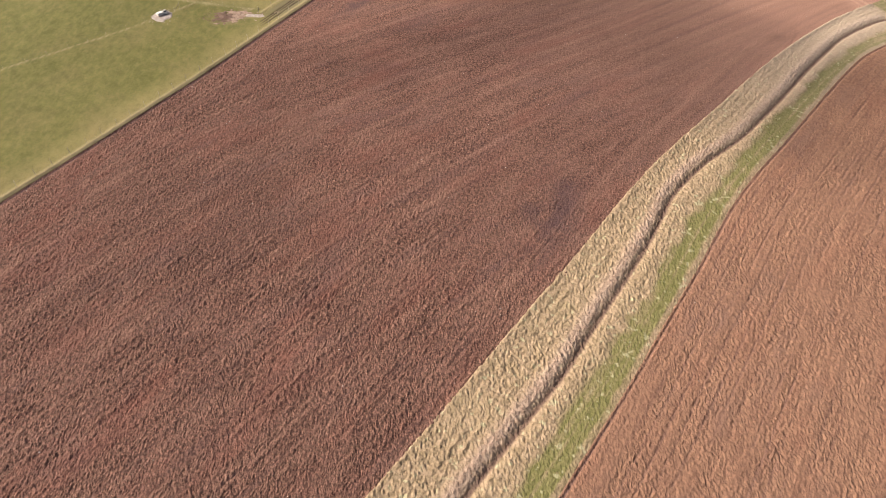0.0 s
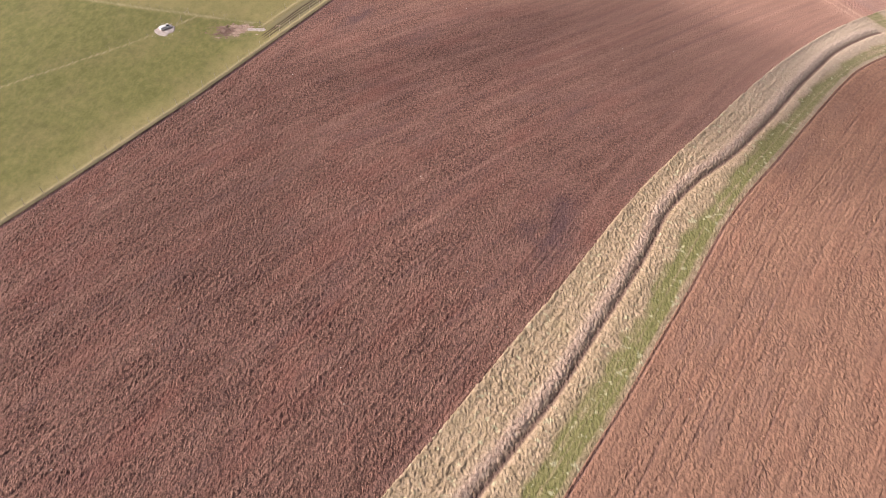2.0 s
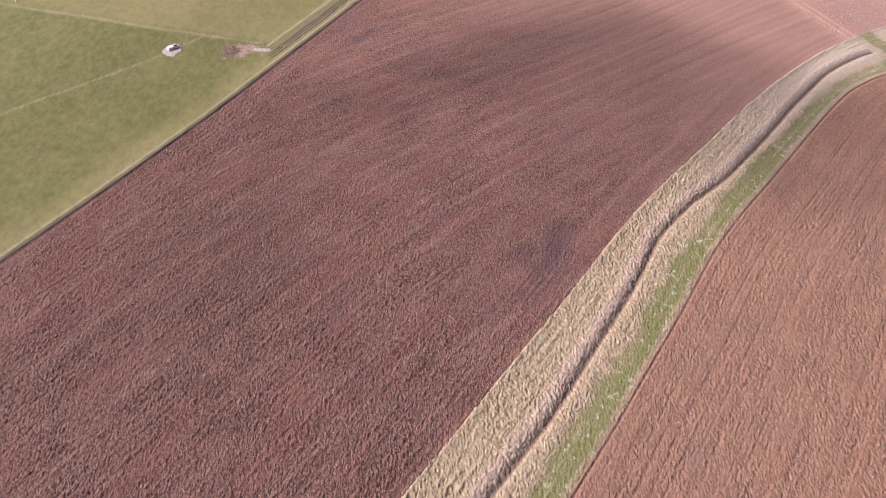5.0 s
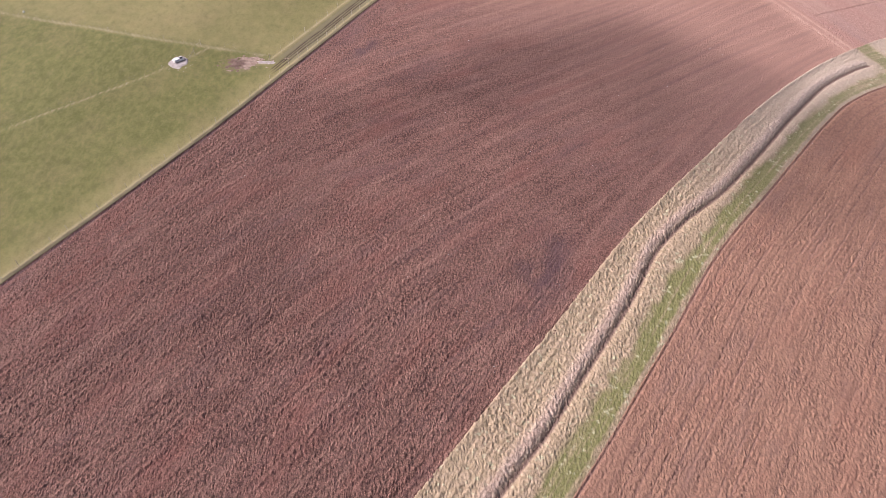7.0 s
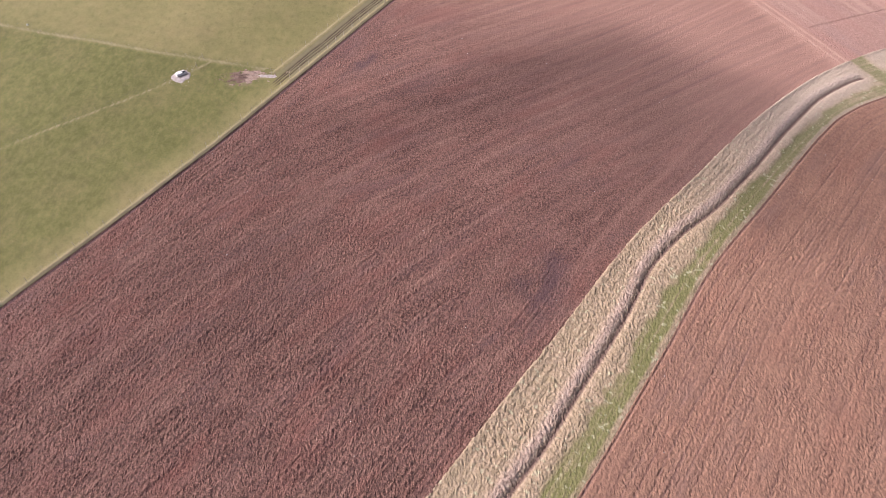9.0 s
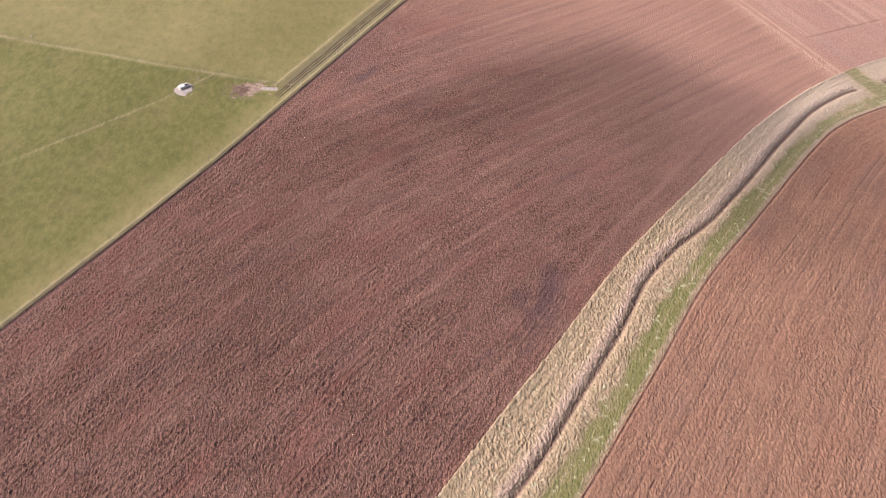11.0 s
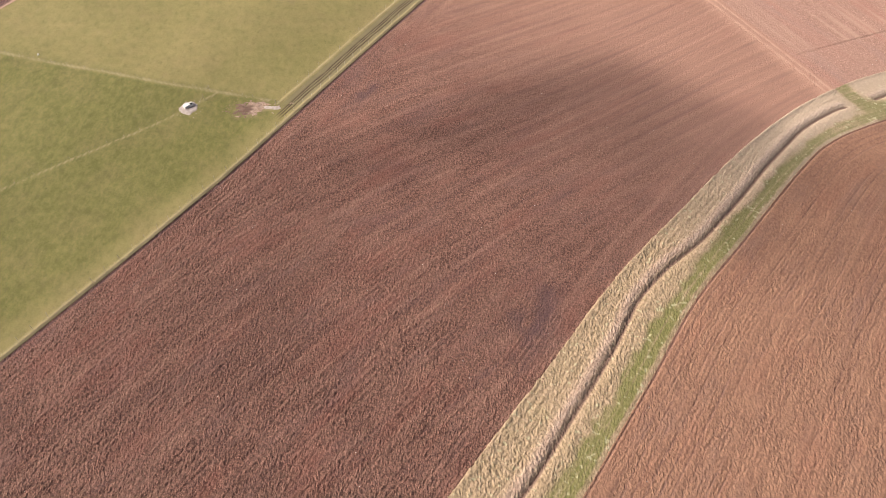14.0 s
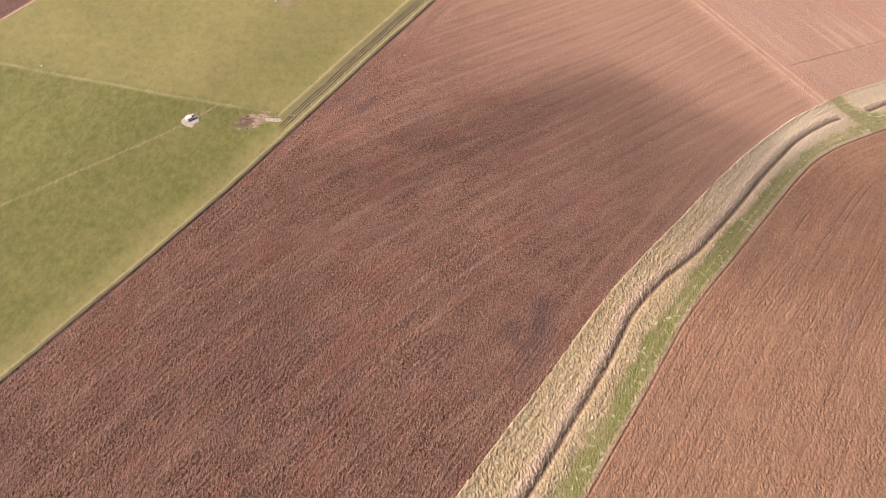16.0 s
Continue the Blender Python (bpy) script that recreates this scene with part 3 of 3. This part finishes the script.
def box(bm, size, at=(0, 0, 0), bevel=0.0, turn=None):
    made = bmesh.ops.create_cube(bm, size=1.0)["verts"]
    bmesh.ops.scale(bm, vec=size, verts=made)
    if bevel:
        edges = list({e for v in made for e in v.link_edges})
        made = list({v for f in bmesh.ops.bevel(bm, geom=edges, offset=bevel, segments=2, affect="EDGES")["faces"] for v in f.verts} | {v for v in made if v.is_valid})
    if turn is not None:
        bmesh.ops.rotate(bm, cent=(0, 0, 0), matrix=turn, verts=made)
    bmesh.ops.translate(bm, vec=at, verts=made)
    return made


def stand(a, b, lift=0.1):
    x, y = ab_to_xy(a, b)
    return Vector((float(x), float(y), float(terrain(x, y)) + lift))


def post_mesh(height, radius, seed):
    """A cleft, pointed fence post with a slightly split top."""
    bm = bmesh.new()
    rng = random.Random(seed)
    rings = []
    for z, r in ((-0.35, 0.75), (0.05, 1.0), (height * 0.6, 0.97), (height - 0.03, 0.92), (height, 0.7)):
        rings.append([bm.verts.new((radius * r * math.cos(k * math.pi / 3) * rng.uniform(0.88, 1.1),
                                    radius * r * math.sin(k * math.pi / 3) * rng.uniform(0.88, 1.1), z + (rng.uniform(-0.02, 0.02) if z > 1 else 0))) for k in range(6)])
    for p, q in zip(rings, rings[1:]):
        for k in range(6):
            bm.faces.new((p[k], p[(k + 1) % 6], q[(k + 1) % 6], q[k]))
    bm.faces.new(rings[-1])
    bm.faces.new(rings[0][::-1])
    me = bpy.data.meshes.new("post")
    bm.to_mesh(me)
    bm.free()
    me.materials.append(POST_WOOD)
    return me


POSTS = [post_mesh(h, r, i) for i, (h, r) in enumerate(((1.22, 0.026), (1.28, 0.03), (1.15, 0.025), (1.24, 0.032)))]
SLIM = [post_mesh(h, r, 20 + i) for i, (h, r) in enumerate(((0.8, 0.016), (0.86, 0.018), (0.75, 0.015)))]
STRAINER = post_mesh(1.35, 0.042, 9)


def strand(points, radius, material, parent, name="wire"):
    """A thin three-sided wire through points."""
    verts, faces = [], []
    for i, p in enumerate(points):
        way = (points[min(i + 1, len(points) - 1)] - points[max(i - 1, 0)]).normalized()
        side = way.cross(Vector((0, 0, 1))).normalized()
        up = side.cross(way)
        for k in range(3):
            g = k * 2 * math.pi / 3
            verts.append(p + radius * (math.cos(g) * side + math.sin(g) * up))
        if i:
            o = 3 * (i - 1)
            faces += [(o + k, o + (k + 1) % 3, o + 3 + (k + 1) % 3, o + 3 + k) for k in range(3)]
    me = bpy.data.meshes.new(name)
    me.from_pydata([tuple(v) for v in verts], [], faces)
    me.materials.append(material)
    ob = new(name, me)
    ob.parent = parent
    return ob


def fence(path, gap, label, seed, strainers=(), stock=None):
    """Posts along a path of (a, b) places, with three wires."""
    rng = random.Random(seed)
    top = tagged(new("fence"), label, "fence", "field fences")
    path = np.array(path, float)
    run = np.concatenate([[0], np.cumsum(np.hypot(*np.diff(path, axis=0).T))])
    place = lambda s: (float(np.interp(s, run, path[:, 0])), float(np.interp(s, run, path[:, 1])))
    s, feet = 0.0, []
    while s <= run[-1]:
        foot = stand(*place(s), lift=0.12)
        feet.append(foot)
        big = (len(feet) == 1 and not stock) or (s + gap > run[-1] and bool(strainers)) or (len(feet) % 14 == 0 and not stock)
        ob = new("strainer_post" if big else "post", STRAINER if big else rng.choice(stock or POSTS))
        ob.parent = top
        ob.matrix_local = Matrix.Translation(foot) @ pose(0, 0, 0, rng.uniform(-4, 4), rng.uniform(-4, 4), rng.uniform(0, 360))
        s += gap * rng.uniform(0.92, 1.08)
    for h in (0.45, 0.78, 1.08):
        pts = []
        for p, q in zip(feet, feet[1:]):
            pts += [p + Vector((0.06, 0, h)), (p + q) / 2 + Vector((0.06, 0, h - 0.015))]
        strand(pts + [feet[-1] + Vector((0.06, 0, h))], 0.003, WIRE, top)
    for i in strainers:
        foot, other = feet[i], feet[i + 1 if i >= 0 else i - 1]
        way = (other - foot).normalized()
        bm = bmesh.new()
        box(bm, (0.055, 0.055, 1.5), bevel=0.01)
        brace = part("brace", bm, POST_WOOD, top)
        brace.matrix_local = Matrix.Translation(foot + way * 0.65 + Vector((0, 0, 0.42))) @ (-way * 1.25 + Vector((0, 0, 0.95))).to_track_quat("Z", "Y").to_matrix().to_4x4()
    return top


run_a = np.arange(-60, 205, 6.0)
fence([(a, float(fence_line(a)) - 0.8) for a in run_a], 2.9, "post and wire fence along the edge of the ploughed field", 1, (0, -1))
fence([(a, float(line_a(a))) for a in (-20, 5, 27, 38, 49, 60, 72.4)], 3.6, "post and wire fence with pale grass under it, at a trough", 2, (-1,), SLIM)
fence([(float(line_b(b)), b) for b in (-181, -167, -153, -140, -127, -116.4)], 4.2, "sparse post and wire fence dividing two paddocks", 3, (-1,), SLIM)
fence([(a, float(fence_line(a)) - 5.4) for a in np.arange(77.6, 205, 8.0)], 3.6, "post and wire fence beside a rutted tractor lane", 4, (0,))
gate_end = [(74.6, -113.6), (75.6, -110.4), (76.4, -108.2)]
fence(gate_end, 2.4, "short post and wire fence ending at a muddy gateway", 5, (), SLIM)


def water_trough():
    """A broad white concrete drinking trough with a dark valve box at one end."""
    top = tagged(new("water_trough"), "white concrete cattle water trough with a dark valve box", "trough")
    bm = bmesh.new()
    box(bm, (2.2, 1.7, 0.12), (0, 0, 0.06), 0.04)
    part("base", bm, CONCRETE, top)
    for y in (-0.62, 0.62):
        bm = bmesh.new()
        box(bm, (1.9, 0.14, 0.22), (0, y, 0.22), 0.04)
        part("side_wall", bm, CONCRETE, top)
    for x in (-0.88, 0.88):
        bm = bmesh.new()
        box(bm, (0.14, 1.1, 0.22), (x, 0, 0.22), 0.04)
        part("end_wall", bm, CONCRETE, top)
    bm = bmesh.new()
    box(bm, (1.15, 1.22, 0.06), (-0.3, 0, 0.35), 0.02)
    part("cover_slab", bm, PLASTIC, top, "white cover slab over most of the trough")
    bm = bmesh.new()
    bmesh.ops.create_grid(bm, x_segments=6, y_segments=6, size=0.5)
    bmesh.ops.scale(bm, vec=(0.55, 1.0, 1.0), verts=bm.verts)
    bmesh.ops.translate(bm, vec=(0.54, 0, 0.27), verts=bm.verts)
    part("water", bm, WATER, top, "dark still water")
    bm = bmesh.new()
    box(bm, (0.42, 0.5, 0.24), (0.58, -0.12, 0.44), 0.04)
    valve = part("valve_box", bm, DARK_STEEL, top, "dark steel box over the float valve")
    bm = bmesh.new()
    box(bm, (0.46, 0.54, 0.04), (0.58, -0.12, 0.58), 0.012)
    part("lid", bm, CONCRETE, valve)
    bm = bmesh.new()
    bmesh.ops.create_cone(bm, cap_ends=True, segments=10, radius1=0.03, radius2=0.03, depth=0.5)
    bmesh.ops.translate(bm, vec=(1.0, 0.2, 0.25), verts=bm.verts)
    part("supply_pipe", bm, DARK_STEEL, top)
    return top


TROUGH_AT = stand(66.0, -117.9, 0.2)
turn_along = math.degrees(math.atan2(0.8 * 0.958 - 0.6 * 0.287, 0.6 * 0.958 + 0.8 * 0.287))
trough = water_trough()
trough.matrix_world = Matrix.Translation(TROUGH_AT) @ pose(0, 0, 0, -3, -4, turn_along)


def spread(name, a, b, ra, rb, height, material, label, category, seed, ragged=0.25, turn=0.0):
    """A low worn heap with a ragged outline."""
    bm = bmesh.new()
    rings, k = [], 40
    for f in np.linspace(1, 0.08, 9):
        ring = []
        for g in range(k):
            th = 2 * math.pi * g / k
            wob = 1 + ragged * float(lumps(math.cos(th) * 2 + seed, math.sin(th) * 2, 0.8, seed)) * f
            u, v = ra * f * wob * math.cos(th), rb * f * wob * math.sin(th)
            p, q = a + u * math.cos(turn) - v * math.sin(turn), b + u * math.sin(turn) + v * math.cos(turn)
            h = height * (1 - f ** 2.5) + 0.05 * float(lumps(p, q, 0.5, seed + 1)) * (1 - f) + 0.03 * float(lumps(p, q, 0.25, seed + 2)) - (0.12 if f == 1 else 0)
            ring.append(bm.verts.new(stand(p, q, 0.12 + h)))
        rings.append(ring)
    for p, q in zip(rings, rings[1:]):
        for g in range(k):
            bm.faces.new((p[g], q[g], q[(g + 1) % k], p[(g + 1) % k]))
    bm.faces.new(rings[-1][::-1])
    bmesh.ops.recalc_face_normals(bm, faces=bm.faces)
    return tagged(part(name, bm, material), label, category, "", "thing" if not category else "")


spread("hardstanding", 65.5, -117.4, 2.1, 1.95, 0.10, CHALK, "trodden pale stone hardstanding beside the water trough", "hardstanding", 5, 0.2)
spread("chalk_heap", 76.6, -103.0, 1.9, 0.55, 0.08, CHALK, "long pale streak of spread stone in a muddy gateway", "stone heap", 8, 0.4, radians(53))


def tub(a, b):
    """An upturned white feed tub with a rolled rim."""
    top = tagged(new("feed_tub"), "upturned white plastic feed tub lying in the pasture", "tub")
    bm = bmesh.new()
    rings = []
    for z, r in ((0.0, 0.36), (0.05, 0.34), (0.4, 0.28), (0.44, 0.25)):
        rings.append([bm.verts.new((r * math.cos(g * math.pi / 10), r * math.sin(g * math.pi / 10), z)) for g in range(20)])
    for p, q in zip(rings, rings[1:]):
        for g in range(20):
            bm.faces.new((p[g], p[(g + 1) % 20], q[(g + 1) % 20], q[g]))
    bm.faces.new(rings[-1])
    part("body", bm, PLASTIC, top)
    bm = bmesh.new()
    rings = []
    for g in range(20):
        th = g * math.pi / 10
        rings.append([bm.verts.new(((0.36 + 0.025 * math.cos(k * math.pi / 3)) * math.cos(th), (0.36 + 0.025 * math.cos(k * math.pi / 3)) * math.sin(th), 0.025 + 0.025 * math.sin(k * math.pi / 3))) for k in range(6)])
    for g in range(20):
        for k in range(6):
            bm.faces.new((rings[g][k], rings[(g + 1) % 20][k], rings[(g + 1) % 20][(k + 1) % 6], rings[g][(k + 1) % 6]))
    part("rim", bm, PLASTIC, top)
    top.matrix_world = Matrix.Translation(stand(a, b, 0.1)) @ pose(0, 0, 0, 6, 4, 20) @ Matrix.Scale(0.6, 4)
    return top


tub(56.0, -158.6)
tub(105.4, -131.6)

# ---------------------------------------------------------------- loose and growing stuff
RNG = np.random.default_rng(7)


def raw_mesh(name, co, tris, material, label, category="", kind="stuff"):
    me = bpy.data.meshes.new(name)
    me.vertices.add(len(co))
    me.vertices.foreach_set("co", co.astype(np.float32).ravel())
    me.loops.add(tris.size)
    me.loops.foreach_set("vertex_index", tris.astype(np.int32).ravel())
    me.polygons.add(len(tris))
    me.polygons.foreach_set("loop_start", np.arange(0, tris.size, 3, dtype=np.int32))
    me.update(calc_edges=True)
    me.materials.append(material)
    return tagged(new(name, me), label, category, "", kind)


def scatter(grid, chance, count):
    """Places drawn from a ground grid where chance is high; metres, on the surface."""
    A, B, lift = grid[:3]
    area = np.abs(np.gradient(A, axis=0) * np.gradient(B, axis=1))
    w = (np.clip(chance, 0, None) * area).ravel()
    pick = RNG.choice(w.size, size=count, p=w / w.sum())
    a = A.ravel()[pick] + RNG.uniform(-0.5, 0.5, count) * np.gradient(A, axis=0).ravel()[pick]
    b = B.ravel()[pick] + RNG.uniform(-0.5, 0.5, count) * np.gradient(B, axis=1).ravel()[pick]
    x, y = ab_to_xy(a, b)
    return np.stack([x, y, terrain(x, y) + lift.ravel()[pick]], 1)


def tufts(name, at, blades_each, tall, lean, width, material, label):
    """Grass tussocks: a fan of bent blades at each place, each blade two triangles long."""
    n = len(at) * blades_each
    base = np.repeat(at, blades_each, 0)
    th = RNG.uniform(0, 2 * math.pi, n)
    out = np.stack([np.cos(th), np.sin(th), np.zeros(n)], 1)
    side = np.stack([-np.sin(th), np.cos(th), np.zeros(n)], 1)
    size = np.repeat(RNG.uniform(0.6, 1.35, len(at)), blades_each) * RNG.uniform(0.6, 1.2, n)
    h, l, w = (tall * size)[:, None], (lean * size * RNG.uniform(0.5, 1.4, n))[:, None], (width * size)[:, None]
    up = np.array([[0, 0, 1.0]])
    root = base + out * 0.05 - up * 0.05
    mid = root + out * l * 0.45 + up * h * 0.85
    tip = root + out * l + up * h * RNG.uniform(0.6, 1.05, n)[:, None]
    co = np.stack([root - side * w * 0.5, root + side * w * 0.5, mid - side * w * 0.45, mid + side * w * 0.45, tip], 1).reshape(-1, 3)
    k = np.arange(n)[:, None] * 5
    tris = np.concatenate([k + np.array([[0, 1, 3]]), k + np.array([[0, 3, 2]]), k + np.array([[2, 3, 4]])])
    return raw_mesh(name, co, tris, material, label)


A, B, lift, d, is_green, le, ri = MARGIN_GRID
seen = soft(A, 20, 26) * soft(-A, -184, -176) * (1 - 0.98 * soft(A, 85, 140))
crest = 0.12 + soft(CREST, 0.08, 0.18)
tufts("tussock_grass", scatter(MARGIN_GRID, crest * seen * ((d < -2.0) * 1.0 + 1.2 * (d > 0.3) * (1 - is_green) * (B < ri - 1.4)), 2600), 6, 0.04, 0.14, 0.05, STRAW, "dead straw-coloured tussocks on the rough grass margin")
tufts("ditch_reeds", scatter(MARGIN_GRID, crest * seen * np.exp(-((d + 1.4) / 0.75) ** 2) * soft(np.abs(A - 158.6), 2.5, 3.5), 2200), 9, 0.09, 0.12, 0.03, REED, "bleached pinkish dead reeds along the ditch bank")
tufts("track_grass", scatter(MARGIN_GRID, seen * is_green, 1300), 7, 0.05, 0.10, 0.05, TURF, "short green grass on the margin track")
tufts("bleached_tufts", scatter(MARGIN_GRID, seen * is_green * (lumps(A, B, 0.8, 59) > 0.35), 350), 8, 0.05, 0.14, 0.05, STRAW, "bleached tufts dotted along the green track")
A, B, lift, over, edge, mud_at, under_a, under_b, under_c = PASTURE_GRID
seen = soft(A, 0, 4) * soft(-A, -140, -130) * (1 - mud_at)
tufts("pasture_tufts", scatter(PASTURE_GRID, seen * (0.4 + 0.6 * (lumps(A, B, 5, 81) > 0.2)), 1100), 7, 0.05, 0.14, 0.06, TURF, "scattered darker grass tufts in the pasture")
tufts("fence_grass", scatter(PASTURE_GRID, soft(A, -4, 0) * np.exp(-((edge - 0.75) / 0.35) ** 2), 2200), 8, 0.06, 0.14, 0.05, STRAW, "long pale grass under the boundary fence")

tufts("paddock_line_grass", scatter(PASTURE_GRID, soft(A, -15, 0) * soft(-A, -190, -160) * (under_a ** 2 + 0.8 * under_b ** 2 + under_c ** 2), 2200), 7, 0.03, 0.12, 0.05, STRAW, "long pale grass left under the paddock fences")


def rubble(name, at, size, material, label):
    """Loose lumps, each a dented octahedron with its own turn and size."""
    n = len(at)
    form = np.array([(1, 0, 0), (-1, 0, 0), (0, 1, 0), (0, -1, 0), (0, 0, 1), (0, 0, -1)], float)
    th = RNG.uniform(0, 2 * math.pi, n)
    c, s = np.cos(th), np.sin(th)
    v = form[None] * RNG.uniform(0.6, 1.3, (n, 6, 1)) * (size * RNG.uniform(0.5, 1.5, (n, 1, 1)) ** 1.5) * np.array([1.25, 0.9, 0.75])
    v += RNG.uniform(-0.25, 0.25, (n, 6, 3)) * size
    co = np.stack([v[..., 0] * c[:, None] - v[..., 1] * s[:, None], v[..., 0] * s[:, None] + v[..., 1] * c[:, None], v[..., 2]], -1) + at[:, None] + np.array([0, 0, size * 0.35])
    faces = np.array([(0, 2, 4), (2, 1, 4), (1, 3, 4), (3, 0, 4), (2, 0, 5), (1, 2, 5), (3, 1, 5), (0, 3, 5)])
    tris = (np.arange(n)[:, None, None] * 6 + faces[None]).reshape(-1, 3)
    return raw_mesh(name, co.reshape(-1, 3), tris, material, label)


def lump_soil(name, a, b):
    m = Nodes(name)
    return m.done(m.mix(m.ramp(m.island, 0, 1), a, b), m.noise(0.05), 0.03)


CLOD = lump_soil("loose_clod_soil", (0.18, 0.09, 0.066), (0.40, 0.21, 0.14))
STONE = lump_soil("field_stone", (0.45, 0.36, 0.29), (0.72, 0.62, 0.52))
A, B, lift = PLOUGH_GRID
rubble("loose_clods", scatter(PLOUGH_GRID, soft(A, -8, -2) * soft(-A, -150, -120), 5000), 0.06, CLOD, "loose red soil clods lying on the ploughed field")
rubble("field_stones", scatter(PLOUGH_GRID, soft(A, -8, -2) * soft(-A, -190, -160), 260), 0.06, STONE, "pale stones scattered over the ploughed soil")
A, B, lift = TILLED_GRID
rubble("tilled_clods", scatter(TILLED_GRID, soft(A, 24, 30) * soft(-A, -170, -150) * (B < 32), 4500), 0.05, CLOD, "loose red soil clods lying on the tilled field")
rubble("tilled_stones", scatter(TILLED_GRID, soft(A, 24, 30) * soft(-A, -170, -150) * (B < 32), 45), 0.06, STONE, "pale stones scattered over the tilled soil")
A, B, lift = PASTURE_GRID[:3]
rubble("scattered_stones", scatter(PASTURE_GRID, np.exp(-(((A - 65.6) / 1.6) ** 2 + ((B + 117.4) / 1.6) ** 2)), 300), 0.045, STONE, "small pale stones trodden out round the trough")


A, B, lift, over, edge, mud_at = PASTURE_GRID[:6]
px, py = ab_to_xy(A, B)
trod = np.exp(-(((px + 42.0) / 2.8) ** 2 + ((py - 123.0) / 1.3) ** 2))
rubble("hoof_lumps", scatter(PASTURE_GRID, trod * (lumps(0.5 * px, py, 0.8, 96) > 0.0), 1200), 0.048, lump_soil("trodden_turf", (0.17, 0.115, 0.072), (0.28, 0.19, 0.13)), "dark brown hoof-trodden lumps round the muddy gateway")
rubble("molehills", scatter(PASTURE_GRID, soft(A, 0, 6) * soft(-A, -115, -100) * (0.15 + (lumps(A, B, 13, 95) > 0.25)) * (edge > 2), 260), 0.05,
       lump_soil("molehill_soil", (0.11, 0.09, 0.045), (0.27, 0.20, 0.11)), "small dark molehills and droppings dotted over the pasture")


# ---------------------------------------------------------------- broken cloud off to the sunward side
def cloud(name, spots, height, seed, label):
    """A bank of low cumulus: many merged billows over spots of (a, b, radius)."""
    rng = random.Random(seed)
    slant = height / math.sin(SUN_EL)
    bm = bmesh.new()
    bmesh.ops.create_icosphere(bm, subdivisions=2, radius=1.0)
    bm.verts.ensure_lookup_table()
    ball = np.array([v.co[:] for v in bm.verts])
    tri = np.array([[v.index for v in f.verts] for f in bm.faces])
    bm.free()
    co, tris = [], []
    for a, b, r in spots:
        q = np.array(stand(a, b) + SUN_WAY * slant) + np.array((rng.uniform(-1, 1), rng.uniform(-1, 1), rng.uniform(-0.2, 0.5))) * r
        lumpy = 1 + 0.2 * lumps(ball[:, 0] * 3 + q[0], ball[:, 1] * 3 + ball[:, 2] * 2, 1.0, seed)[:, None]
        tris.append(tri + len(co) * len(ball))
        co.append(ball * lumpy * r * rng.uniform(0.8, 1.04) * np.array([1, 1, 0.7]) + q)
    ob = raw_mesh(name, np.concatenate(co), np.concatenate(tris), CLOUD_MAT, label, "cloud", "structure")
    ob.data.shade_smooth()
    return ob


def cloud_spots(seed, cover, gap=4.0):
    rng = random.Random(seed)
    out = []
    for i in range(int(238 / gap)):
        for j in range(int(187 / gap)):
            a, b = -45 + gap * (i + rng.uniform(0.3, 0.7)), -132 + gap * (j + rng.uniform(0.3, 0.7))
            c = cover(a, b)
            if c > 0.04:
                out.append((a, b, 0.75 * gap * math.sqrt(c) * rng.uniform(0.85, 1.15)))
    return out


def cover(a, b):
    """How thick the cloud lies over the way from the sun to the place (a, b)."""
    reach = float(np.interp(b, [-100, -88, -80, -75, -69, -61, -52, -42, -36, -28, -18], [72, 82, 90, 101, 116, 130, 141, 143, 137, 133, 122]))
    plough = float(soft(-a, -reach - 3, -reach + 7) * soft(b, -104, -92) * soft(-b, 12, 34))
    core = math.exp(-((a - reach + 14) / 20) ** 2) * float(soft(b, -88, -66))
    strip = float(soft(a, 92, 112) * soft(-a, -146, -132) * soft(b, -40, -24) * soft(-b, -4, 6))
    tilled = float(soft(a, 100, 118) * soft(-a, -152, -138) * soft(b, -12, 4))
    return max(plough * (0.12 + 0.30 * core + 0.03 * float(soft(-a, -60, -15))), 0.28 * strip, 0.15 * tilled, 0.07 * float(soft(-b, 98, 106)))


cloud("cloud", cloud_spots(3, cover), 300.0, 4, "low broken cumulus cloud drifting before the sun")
